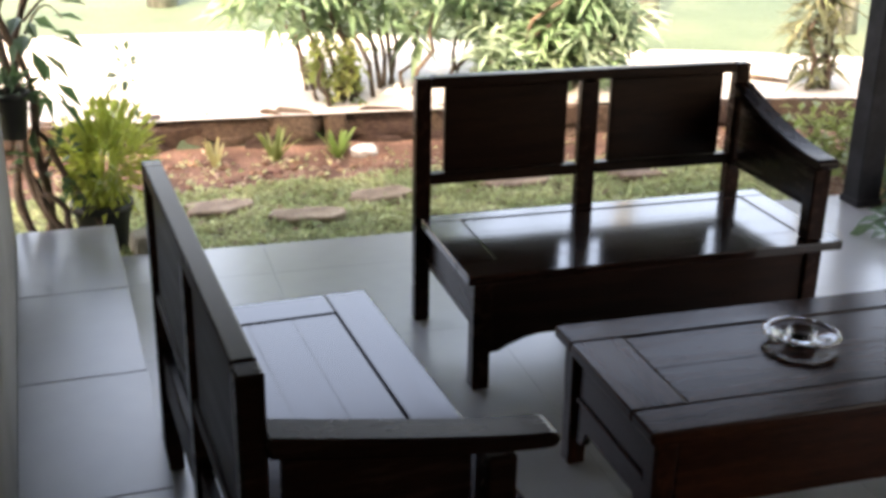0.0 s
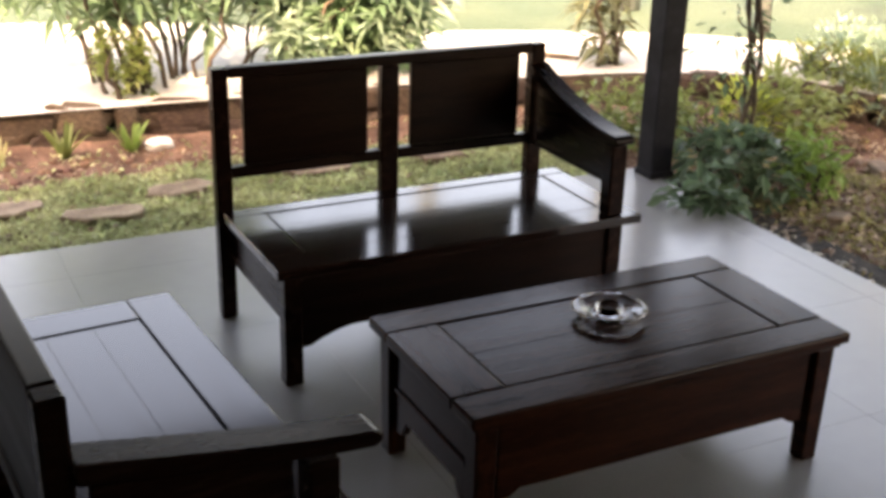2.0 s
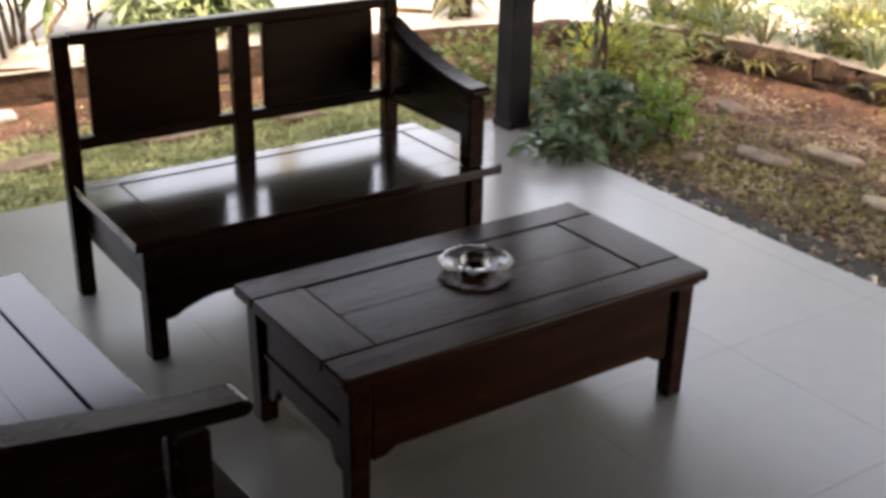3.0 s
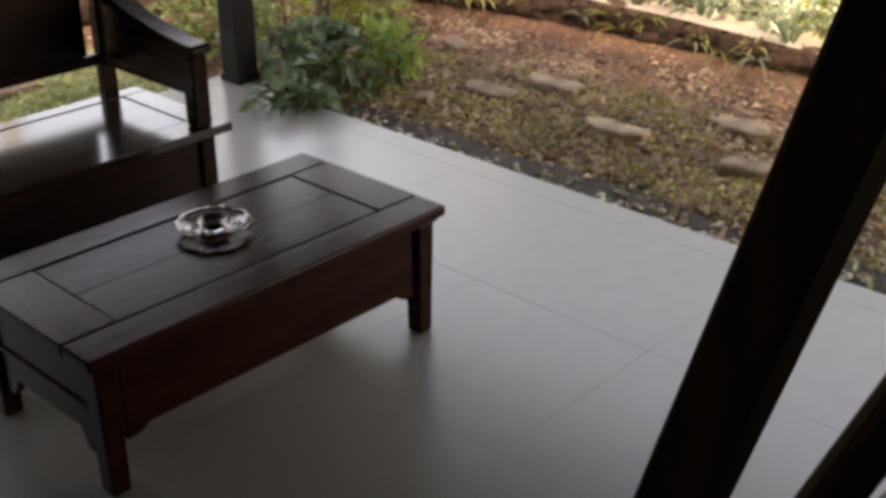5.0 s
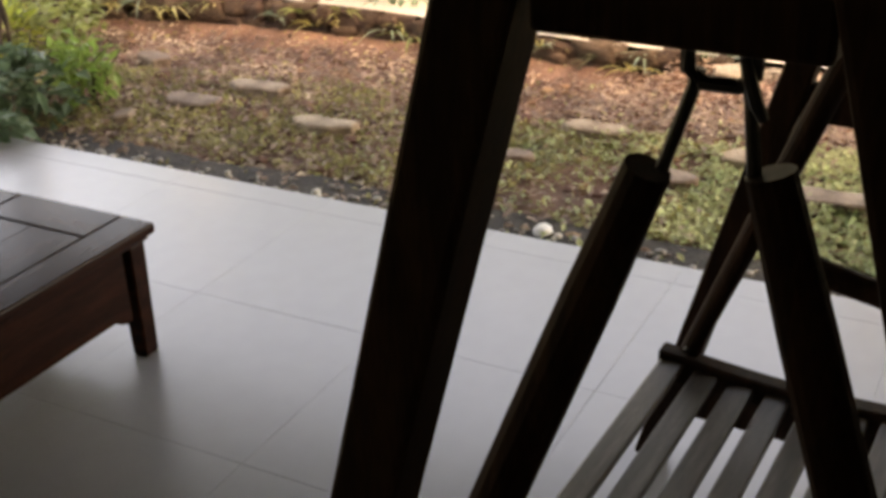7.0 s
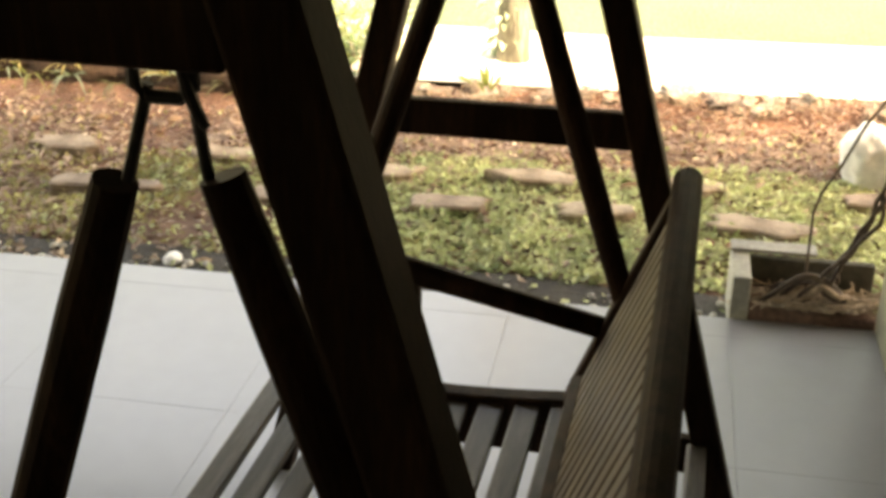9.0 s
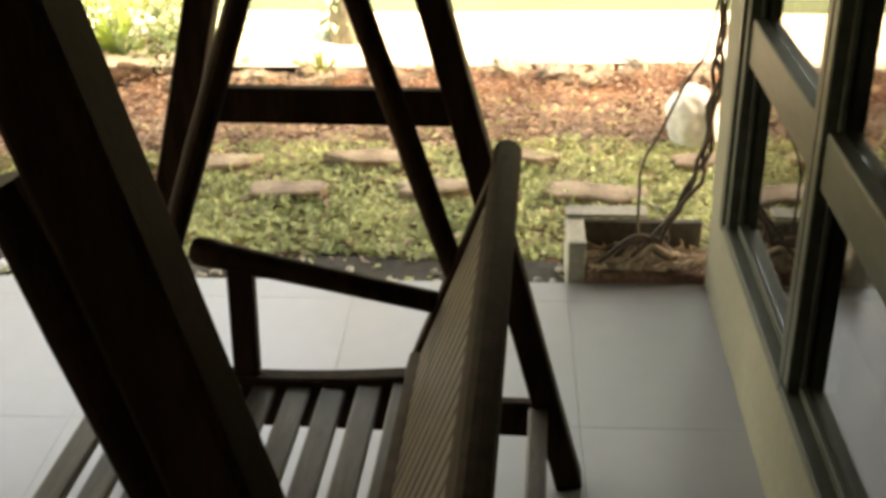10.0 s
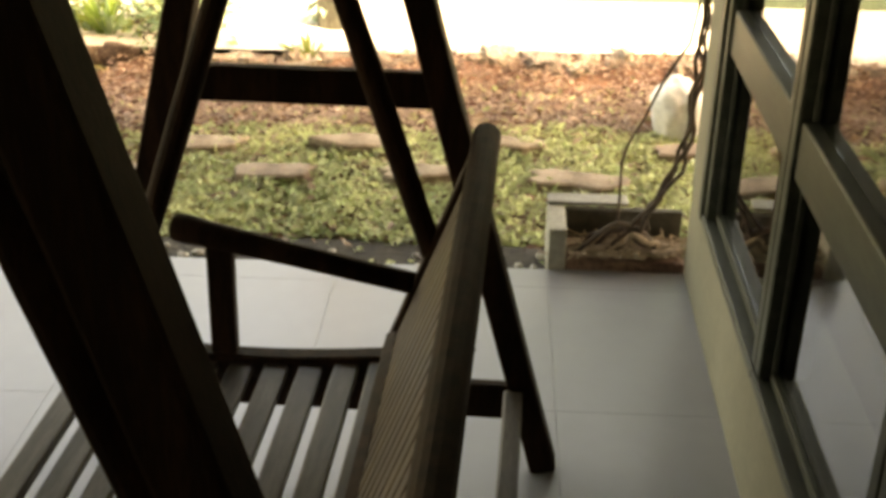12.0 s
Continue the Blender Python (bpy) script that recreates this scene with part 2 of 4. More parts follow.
def prism(outline, axis, lo, hi, bevel=0.003, bm=None):
    """An outline (pairs of numbers) pushed out along an axis from lo to hi."""
    bm = bm or bmesh.new()

    def co(p, h):
        return {"x": (h, p[0], p[1]), "y": (p[0], h, p[1]), "z": (p[0], p[1], h)}[axis]
    a = [bm.verts.new(co(p, lo)) for p in outline]
    b = [bm.verts.new(co(p, hi)) for p in outline]
    n = len(a)
    bm.faces.new(a)
    bm.faces.new(list(reversed(b)))
    for i in range(n):
        bm.faces.new((a[i], b[i], b[(i + 1) % n], a[(i + 1) % n]))
    bmesh.ops.recalc_face_normals(bm, faces=bm.faces)
    if bevel:
        bmesh.ops.bevel(bm, geom=list(bm.edges), offset=bevel, segments=1, affect="EDGES")
    return bm


def lathe(profile, steps=32, bm=None):
    bm = bm or bmesh.new()
    rings = [[bm.verts.new((r * math.cos(k * math.tau / steps), r * math.sin(k * math.tau / steps), z)) for k in range(steps)] for r, z in profile]
    for r0, r1 in zip(rings, rings[1:]):
        for k in range(steps):
            bm.faces.new((r0[k], r0[(k + 1) % steps], r1[(k + 1) % steps], r1[k]))
    bm.faces.new(list(reversed(rings[0])))
    bm.faces.new(rings[-1])
    bmesh.ops.recalc_face_normals(bm, faces=bm.faces)
    return bm


def leaves_mesh(name, pos, aim, length, width, mat, fold=0.25, droop=0.25, seed=1):
    """Many folded leaves: each one six triangles long, its own island."""
    rng = np.random.default_rng(seed)
    pos, aim = np.asarray(pos, float), np.asarray(aim, float)
    n = len(pos)
    aim = aim / np.maximum(np.linalg.norm(aim, axis=1, keepdims=True), 1e-6)
    up = np.tile((0.0, 0.0, 1.0), (n, 1)) + rng.normal(0, 0.35, (n, 3))
    side = np.cross(aim, up)
    side /= np.maximum(np.linalg.norm(side, axis=1, keepdims=True), 1e-6)
    nor = np.cross(side, aim)
    L = (length * rng.uniform(0.7, 1.25, n))[:, None]
    W = (width * rng.uniform(0.75, 1.2, n))[:, None]
    down = np.array((0, 0, -1.0))
    p0 = pos
    m1 = pos + aim * L * 0.45 + down * L * droop * 0.15
    tip = pos + aim * L + down * L * droop * 0.6
    a = m1 + side * W * 0.5 + nor * W * fold
    b = m1 - side * W * 0.5 + nor * W * fold
    verts = np.stack([p0, a, m1, b, tip], 1).reshape(-1, 3)
    base = np.arange(n)[:, None] * 5
    tri = np.concatenate([base + np.array(t) for t in ((0, 1, 2), (0, 2, 3), (2, 1, 4), (2, 4, 3))], 0)
    me = bpy.data.meshes.new(name)
    me.from_pydata(verts.tolist(), [], tri.tolist())
    me.materials.append(mat)
    return me


def leaf_part(name, pos, aim, length, width, mat, parent=None, label="", seed=1, fold=0.25, droop=0.25):
    ob = new(name, leaves_mesh(name, pos, aim, length, width, mat, fold, droop, seed))
    ob.parent = parent
    if label:
        tagged(ob, label)
    return ob


def rough_rock(sx, sy, sz, seed, detail=2, amount=0.22):
    bm = bmesh.new()
    bmesh.ops.create_icosphere(bm, subdivisions=detail, radius=1.0)
    for v in bm.verts:
        p = v.co.normalized()
        q = Vector([math.copysign(abs(c) ** 0.45, c) for c in p])
        k = 1 + amount * noise.noise(p * 1.7 + Vector((seed * 7.1, seed * 3.3, seed))) + 0.5 * amount * noise.noise(p * 4 + Vector((seed, 0, 0)))
        v.co = Vector((q.x * sx * k, q.y * sy * k, q.z * sz * k)) * 0.60
    return bm


def round_rock(sx, sy, sz, seed):
    bm = bmesh.new()
    bmesh.ops.create_icosphere(bm, subdivisions=4, radius=1.0)
    for v in bm.verts:
        p = v.co.normalized()
        k = 1 + 0.22 * noise.noise(p * 1.4 + Vector((seed, 0, 1))) + 0.10 * noise.noise(p * 4 + Vector((0, seed, 0)))
        v.co = Vector((p.x * sx, p.y * sy, p.z * sz)) * k
    return bm


# ---------------------------------------------------------------- porch floor, plinth, ceiling, house walls
EDGE_X, EDGE_Y = 3.39, 4.488
slab = part("floor", box((-0.2, -0.62, -0.30), (EDGE_X - 0.006, EDGE_Y - 0.006, -0.012), 0.006), GROUT)
tagged(slab, "pale grey glossy tiled porch floor", "floor", kind="structure")

LEFT = pose(0.02, 4.48, 0, 0, 0, 2.7)      # the house's other wing stands a little askew
plinth = part("plinth", box((-0.25, -4.6, 0.0), (0.325, 0.0, 0.115), 0.006), GROUT)
plinth.matrix_basis = LEFT
tagged(plinth, "low tiled step along the house wall", "step", kind="structure")
wall_west = part("wall_west", prism([(-4.95, 0.1), (-0.1, 0.1), (-0.1, 1.92), (-1.1, 2.58), (-4.95, 2.64)], "x", -0.25, 0.0, 0.003), GREY_WALL)
wall_west.matrix_basis = LEFT
tagged(wall_west, "grey painted house wall beside the porch step", "wall", kind="structure")
end_post = part("trim", box((-0.16, -0.11, 0.116), (-0.012, 0.0, 2.0), 0.006), POST_PAINT)
end_post.matrix_basis = LEFT
tagged(end_post, "dark painted timber closing the wall's end", "trim", kind="structure")

# ceiling, roof and eaves are out of view; dark and low to limit skylight
ceiling = part("ceiling", prism([(-0.9, 2.62), (0.1, 2.62), (4.34, 1.70), (4.34, 1.74), (0.1, 2.68), (-0.9, 2.68)], "y", -0.60, 3.44, 0), CEIL)
tagged(ceiling, "unseen dark boarded porch ceiling sloping to low shading eaves", "ceiling", kind="structure")
bm = bmesh.new()
hip = [bm.verts.new(p) for p in ((0.1, 3.402, 2.62), (4.34, 3.402, 1.70), (4.34, 4.75, 1.68), (-0.9, 4.75, 1.74), (-0.9, 3.402, 2.62))]
low = [bm.verts.new((v.co.x, v.co.y, v.co.z + 0.05)) for v in hip]
for q in ((0, 1, 2), (0, 2, 3), (0, 3, 4)):
    bm.faces.new([hip[k] for k in q])
    bm.faces.new([low[k] for k in reversed(q)])
for k in range(5):
    bm.faces.new((hip[k], hip[(k + 1) % 5], low[(k + 1) % 5], low[k]))
bmesh.ops.recalc_face_normals(bm, faces=bm.faces)
hip_ceiling = part("ceiling_hip", bm, CEIL)
tagged(hip_ceiling, "unseen dark boarded ceiling under the roof's hipped end", "ceiling", kind="structure")
roof = part("roof", prism([(-5.2, 2.72), (0.0, 2.72), (4.38, 1.77), (4.38, 1.83), (-0.8, 3.6), (-5.2, 3.6)], "y", -5.0, 3.60, 0), ROOF)
tagged(roof, "unseen clay tiled house roof set to shade porch and bed", "roof", kind="structure")
for nm, lo, hi in (("eave_beam", (3.34, -0.37, 1.78), (3.45, 4.318, 1.865)), ("eave_beam", (0.05, 4.32, 1.76), (3.45, 4.43, 1.845))):
    tagged(part(nm, box(lo, hi, 0.008), POST_PAINT), "unseen dark painted timber eave beam on the porch post", "beam", kind="structure")

# window wall, running away along x, a touch askew
WY = -0.388
WALL_TURN = Matrix.Translation((EDGE_X, WY, 0)) @ pose(0, 0, 0, 0, 0, -0.7) @ Matrix.Translation((-EDGE_X, -WY, 0))
wall_south = thing("wall_south", "cream painted house wall below and beside the windows", "wall", WALL_TURN, kind="structure")
part("dado", box((-0.6, WY - 0.20, 0.0), (EDGE_X + 0.0, WY, 0.278), 0.004), WALL_PAINT, wall_south)
part("pier", box((3.192, WY - 0.20, 0.28), (EDGE_X - 0.004, WY + 0.004, 1.86), 0.004), WALL_PAINT, wall_south)
part("lintel", prism([(-0.6, 1.90), (3.19, 1.90), (3.19, 1.935), (0.1, 2.615), (-0.6, 2.615)], "y", WY - 0.20, WY - 0.006, 0.002), WALL_PAINT, wall_south)

MULL = (3.145, 2.41, 1.68, 0.95, 0.22, -0.51)


def window(x0, x1, k):
    w = thing("window_%d" % k, "grey-green timber window with clear reflecting panes", "window", WALL_TURN, kind="structure")
    f = 0.036
    for nm, lo, hi in (("sill", (x0, WY - 0.09, 0.279), (x1, WY + 0.012, 0.303)),
                       ("transom", (x0 + f, WY - 0.075, 0.735), (x1 - f, WY - 0.002, 0.845)),
                       ("head", (x0, WY - 0.10, 1.83), (x1, WY + 0.004, 1.898))):
        part(nm, box(lo, hi, 0.005), FRAME_PAINT, w)
    part("lower_bead", box((x0 + f, WY - 0.060, 0.304), (x1 - f, WY - 0.018, 0.325), 0.003), FRAME_PAINT, w)
    for xa in (x0 + 0.0015, x1 - f - 0.0015):
        part("stile", box((xa, WY - 0.10, 0.304), (xa + f, WY + 0.006, 1.828), 0.005), FRAME_PAINT, w)
    for z0, z1 in ((0.326, 0.734), (0.846, 1.828)):
        pane = part("pane", box((x0 + f, WY - 0.037, z0), (x1 - f, WY - 0.031, z1), 0), GLASS, w)
        pane.visible_shadow = False
        for xa, q in ((x0 + f + 0.002, 1), (x1 - f - 0.002, -1)):
            part("bead", box((min(xa, xa + q * 0.012), WY - 0.030, z0 + 0.001), (max(xa, xa + q * 0.012), WY - 0.018, z1 - 0.001), 0.003), FRAME_PAINT, pane)


for k in range(len(MULL) - 1):
    window(MULL[k + 1], MULL[k], k + 1)
jamb = part("trim", box((3.147, WY - 0.10, 0.281), (3.190, WY + 0.014, 1.898), 0.005), FRAME_PAINT)
jamb.matrix_basis = WALL_TURN
tagged(jamb, "grey-green timber jamb between window and pier", "trim", kind="structure")

# room behind the panes; its dimness is put into the dark plaster colour
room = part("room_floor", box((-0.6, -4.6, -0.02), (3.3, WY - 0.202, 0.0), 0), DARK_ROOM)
tagged(room, "interior floor behind the windows, its dimness put into the colour", "floor", kind="structure")
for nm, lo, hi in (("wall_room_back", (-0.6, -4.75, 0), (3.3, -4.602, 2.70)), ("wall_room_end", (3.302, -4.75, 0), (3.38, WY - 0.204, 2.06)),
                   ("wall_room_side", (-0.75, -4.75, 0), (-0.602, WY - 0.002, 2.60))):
    tagged(part(nm, box(lo, hi, 0), DARK_ROOM), "plain wall of the room behind the windows, coloured dim", "wall", kind="structure")
tagged(part("ceiling_room", box((-0.60, -4.60, 1.97), (3.30, WY - 0.19, 2.03), 0), DARK_ROOM), "plain ceiling of the room behind the windows, coloured dim", "ceiling", kind="structure")

# ---------------------------------------------------------------- corner post
post = thing("porch_post", "dark grey square timber post at the porch corner", "post", pose(3.395, 4.375, 0))
part("shaft", box((-0.055, -0.055, 0.0), (0.055, 0.055, 1.758), 0.006), POST_PAINT, post)
part("foot", box((-0.062, -0.062, 0.0), (0.062, 0.062, 0.03), 0.004), POST_PAINT, post)


# ---------------------------------------------------------------- benches
def arm_outline(rise, bow, reach):
    """Side view of the arm rail: from the back post, hollowed, to a rolled tip."""
    top, under = [], []
    for i in range(13):
        s = i / 12
        y = -0.02 - reach * s
        z = 0.612 + rise * (1 - s) ** bow
        top.append((y, z))
        under.append((y, z - 0.03 - 0.008 * (1 - s)))
    tip = [(-0.02 - reach - 0.020 * math.sin(a), 0.597 + 0.0155 * math.cos(a)) for a in (0.35, 0.85, 1.35, 1.85, 2.35, 2.8)]
    return top + tip + list(reversed(under))


def bench(name, label, m, flip, ends, groove, rise, bow, reach=0.50, post_y=-0.463):
    """A settle with a framed back, one arm and a deep apron; local x runs along it, y = 0 is its back."""
    b = thing(name, label, "bench", m, group="porch settles")
    L = 1.125
    X = (lambda v: L - v) if flip else (lambda v: v)

    def bx(nm, lo, hi, mat=WOOD_DULL, bev=0.005, lab=""):
        xs = sorted((X(lo[0]), X(hi[0])))
        return part(nm, box((xs[0], lo[1], lo[2]), (xs[1], hi[1], hi[2]), bev), mat, b, lab)

    bx("back_post", (0.0, -0.022, 0), (0.050, 0.022, 0.79), WOOD_Y)
    bx("back_post", (1.075, -0.022, 0), (1.125, 0.022, 0.79), WOOD_Y)
    bx("middle_post", (0.538, -0.018, 0.10), (0.598, 0.02, 0.757), WOOD_Y)
    bx("top_rail", (0.051, -0.021, 0.758), (1.074, 0.021, 0.792))
    bx("lower_rail", (0.051, -0.017, 0.452), (0.537, 0.017, 0.488))
    bx("lower_rail", (0.599, -0.017, 0.452), (1.074, 0.017, 0.488))
    bx("back_panel", (0.094, -0.012, 0.489), (0.494, 0.012, 0.757), WOOD_DULL)
    bx("back_panel", (0.642, -0.012, 0.489), (1.034, 0.012, 0.757), WOOD_DULL)
    # seat: four frame boards round a sunk panel
    sx0, sx1, sy0, sy1 = ends[0], ends[1], -0.535, -0.024
    gx0, gx1, gy0, gy1 = groove[0], groove[1], -0.425, -0.085
    bx("seat_board", (sx0, sy0, 0.328), (sx1, gy0 - 0.002, 0.356), WOOD, 0.003)
    bx("seat_board", (sx0, gy1 + 0.002, 0.328), (sx1, sy1, 0.356), WOOD, 0.003)
    bx("seat_board", (sx0, gy0, 0.328), (gx0 - 0.002, gy1, 0.356), WOOD, 0.003)
    bx("seat_board", (gx1 + 0.002, gy0, 0.328), (sx1, gy1, 0.356), WOOD, 0.003)
    third = (gy1 - gy0 - 0.008) / 3
    for i in range(3):
        y0 = gy0 + 0.004 + i * third
        bx("seat_panel", (gx0 + 0.004, y0 + 0.0002, 0.330), (gx1 - 0.004, y0 + third - 0.0002, 0.3535), WOOD, 0.0007)
    # apron with shaped brackets
    ax0, ax1, az0, az1 = 0.086, 1.074, 0.15, 0.327
    brk = 0.15
    prof = [(ax0, az1), (ax1, az1), (ax1, 0.105), (ax1 - 0.03, 0.108), (ax1 - 0.06, 0.124), (ax1 - 0.11, 0.142), (ax1 - brk, az0),
            (ax0 + brk, az0), (ax0 + 0.11, 0.142), (ax0 + 0.06, 0.124), (ax0 + 0.03, 0.108), (ax0, 0.105)]
    prof = [(X(p[0]), p[1]) for p in prof]
    part("apron", prism(prof, "y", -0.508, -0.484, 0.002), WOOD_DULL, b)
    for x0 in (0.034, 1.075):
        bx("front_leg", (x0, -0.522, 0), (x0 + 0.052, -0.47, 0.327), WOOD_Y)
    for x0 in (0.038, 1.098):
        bx("side_apron", (x0, -0.469, 0.185), (x0 + 0.024, -0.023, 0.327), WOOD_Y)
    bx("back_apron", (0.051, -0.012, 0.22), (0.537, 0.012, 0.327))
    bx("back_apron", (0.599, -0.012, 0.22), (1.074, 0.012, 0.327))
    # the one arm
    part("arm_rail", prism(arm_outline(rise, bow, reach), "x", *sorted((X(1.064), X(1.134))), 0.004), WOOD_Y, b)
    py = post_y + 0.021
    pan = [(-0.044, 0.455)] + [(y, 0.578 + rise * (1 + (y + 0.02) / reach) ** bow) for y in (-0.044, -0.12, -0.2, -0.28, 0.7 * py - 0.08, py)] + [(py, 0.462), (-0.3, 0.452)]
    bx("arm_stay", (1.086, post_y + 0.001, 0.448), (1.112, -0.024, 0.462), WOOD_Y)
    part("arm_panel", prism(pan, "x", *sorted((X(1.089), X(1.109))), 0.002), WOOD_Y, b)
    bx("arm_post", (1.071, post_y - 0.053, 0.357), (1.127, post_y, 0.577), WOOD_Y)
    return b


bench("settle", "dark-stained wooden settle facing the coffee table", pose(1.255, 3.705, 0), False, (0.012, 1.185), (0.13, 1.095), 0.115, 1.7)
B1 = Matrix.Translation((0.527, 1.895, 0)) @ pose(0, 0, 0, 0, 0, 90 + 4.0)
bench("settle", "dark-stained wooden settle with its back to the house step", B1, True, (-0.105, 1.14), (0.015, 1.03), 0.075, 1.2, 0.462, -0.375)

# ---------------------------------------------------------------- coffee table
table = thing("coffee_table", "low reddish-brown wooden coffee table between the settles", "table", pose(1.378, 2.267, 0))
TL, TW, TH = 1.037, 0.550, 0.359


def tbx(nm, lo, hi, bev=0.004, mat=TABLE_WOOD):
    return part(nm, box(lo, hi, bev), mat, table)


TABLE_Y = material("reddish_table_wood_cross", (0.021, 0.0068, 0.0037), 0.20, spread=0.25, scale=2.5, fine=26, bump=0.15, bump_d=0.002,
                   second=(0.036, 0.0120, 0.0063), stretch=(10, 1, 10), coat=0.0, spec=0.10, rough_var=0.1)
g = 0.105
tbx("top_board", (0, 0, TH - 0.028), (TL, g - 0.002, TH), 0.006)
tbx("top_board", (0, TW - g + 0.002, TH - 0.028), (TL, TW, TH), 0.006)
tbx("top_board", (0, g, TH - 0.028), (0.135, TW - g, TH), 0.004, TABLE_Y)
tbx("top_board", (TL - 0.135, g, TH - 0.028), (TL, TW - g, TH), 0.004, TABLE_Y)
for i in range(2):
    h = (TW - 2 * g - 0.008) / 2
    y0 = g + 0.004 + i * h
    tbx("top_panel", (0.139, y0 + 0.0005, TH - 0.026), (TL - 0.139, y0 + h - 0.0005, TH - 0.0025), 0.0015)
tbx("under_moulding", (0.014, 0.014, TH - 0.042), (TL - 0.014, TW - 0.014, TH - 0.0285), 0.005)
for lx in (0.022, TL - 0.077):
    for ly in (0.022, TW - 0.077):
        bm = box((lx, ly, 0), (lx + 0.055, ly + 0.055, TH - 0.0425), 0.005)
        for v in bm.verts:
            if v.co.z < 0.1:
                v.co.x += (lx + 0.0275 - v.co.x) * 0.16
                v.co.y += (ly + 0.0275 - v.co.y) * 0.16
        part("leg", bm, TABLE_Y, table)


def rail_outline(a, b, top, low, drop):
    return [(a, top), (b, top), (b, low - drop), (b - 0.035, low - drop + 0.004), (b - 0.06, low), (a + 0.06, low), (a + 0.035, low - drop + 0.004), (a, low - drop)]


for y0 in (0.038, TW - 0.060):
    part("apron", prism(rail_outline(0.086, TL - 0.086, TH - 0.0425, 0.135, 0.02), "y", y0, y0 + 0.022, 0.002), TABLE_WOOD, table)
for x0 in (0.038, TL - 0.060):
    side = part("side_apron", prism(rail_outline(0.086, TW - 0.086, TH - 0.0425, 0.125, 0.05), "x", x0, x0 + 0.022, 0.002), TABLE_Y, table)
    part("side_bead", box((x0 - 0.006, 0.09, 0.19), (x0 - 0.0005, TW - 0.09, 0.202), 0.002), TABLE_Y, side)

# glass ashtray
ash = thing("ashtray", "clear pressed-glass ashtray on the coffee table", "ashtray", pose(1.925, 2.585, TH - 0.0024))
prof = [(0.042, 0.0), (0.052, 0.003), (0.056, 0.010), (0.070, 0.018), (0.090, 0.024), (0.092, 0.026), (0.087, 0.028), (0.068, 0.023), (0.052, 0.016), (0.044, 0.009), (0.040, 0.007)]
bm = lathe(prof, 40)
for v in bm.verts:
    a = math.atan2(v.co.y, v.co.x)
    if v.co.z > 0.015:
        v.co *= 1 + 0.012 * math.cos(10 * a)
part("dish", bm, CRYSTAL, ash, smooth=True)
part("inner_cup", lathe([(0.026, 0.0088), (0.033, 0.012), (0.036, 0.031), (0.033, 0.034), (0.029, 0.031), (0.024, 0.014)], 28), CRYSTAL, ash, smooth=True)
part("ash_heap", lathe([(0.020, 0.0145), (0.020, 0.018), (0.013, 0.022), (0.004, 0.024)], 14), ASH, ash, smooth=True)

# ---------------------------------------------------------------- swing: two A-frames and a hanging seat
swing = thing("garden_swing", "near-black wooden porch swing hanging between two A-frames", "swing", pose(1.087, 0.574, 0, 0, 0, -2.2))
CY, SL = 0.0, 0.265
XN, XF = 0.0, 1.404


def leg_y(side, z):
    return CY + side * 0.487 - side * SL * z


for nm, x in (("near", XN), ("far", XF)):
    for s in (-1, 1):
        part("leg", beam((x, leg_y(s, 0.0), 0.0), (x, leg_y(s, 1.78), 1.78), 0.056, 0.058, 0.006), SWING_WOOD, swing)
    for z0, z1, d in ((0.125, 0.208, 0.026), (0.812, 0.882, 0.026), (1.360, 1.475, 0.028)):
        zm = (z0 + z1) / 2
        part("crossbar", box((x - d / 2, leg_y(-1, zm) + 0.022, z0), (x + d / 2, leg_y(1, zm) - 0.022, z1), 0.004), SWING_WOOD, swing)
part("top_beam", box((XN - 0.10, CY - 0.035, 1.74), (XF + 0.10, CY + 0.035, 1.83), 0.006), SWING_WOOD, swing)
part("stretcher", box((XN + 0.0235, leg_y(-1, 0.18) + 0.004, 0.155), (XF - 0.0235, leg_y(-1, 0.18) + 0.044, 0.208), 0.005), SLAT_WOOD, swing, "paler weathered stretcher")

SN, SF = 0.085, 1.275            # the two ends of the hanging seat
for x in (SN, SF):
    # iron: eye, ring and rods
    part("hook", tube([(x, CY + 0.030, 1.74), (x, CY + 0.024, 1.36), (x, CY + 0.022, 1.318), (x, CY + 0.012, 1.310), (x, CY - 0.012, 1.310), (x, CY - 0.022, 1.318), (x, CY - 0.024, 1.36), (x, CY - 0.030, 1.74)], 0.0055, 8), IRON, swing)
    for s, yt in ((1, 0.046), (-1, -0.038)):
        y0 = CY + s * 0.016
        yb = 0.372 if s > 0 else -0.322
        pts, rad = [], []
        for i in range(9):
            f = i / 8
            zt = 1.244 if s > 0 else 1.255
            pts.append((x, yt + (yb - yt) * f, zt + (0.36 - zt) * f))
            rad.append(0.0195 + 0.0035 * math.sin(math.pi * min(1, f * 1.1)) if i else 0.0175)
        hanger = part("hanger", tube(pts, rad, 14), SWING_WOOD, swing, smooth=False)
        part("pin", tube([(x - 0.03, yb, 0.372), (x + 0.03, yb, 0.372)], 0.006, 8), IRON, hanger)
        if s < 0:
            part("hook_tail", tube([(x - 0.006, y0, 1.335), (x - 0.007, y0 - 0.005, 1.318), (x - 0.007, y0 - 0.011, 1.302), (x - 0.006, y0 - 0.016, 1.292)], [0.0035, 0.005, 0.005, 0.0035], 8), IRON, hanger)
        part("iron_rod", tube([(x + 0.007, y0, 1.317), (x + 0.005, y0 + s * 0.004, 1.300), (x, yt - s * 0.01, 1.245)], 0.0050, 8), IRON, hanger)

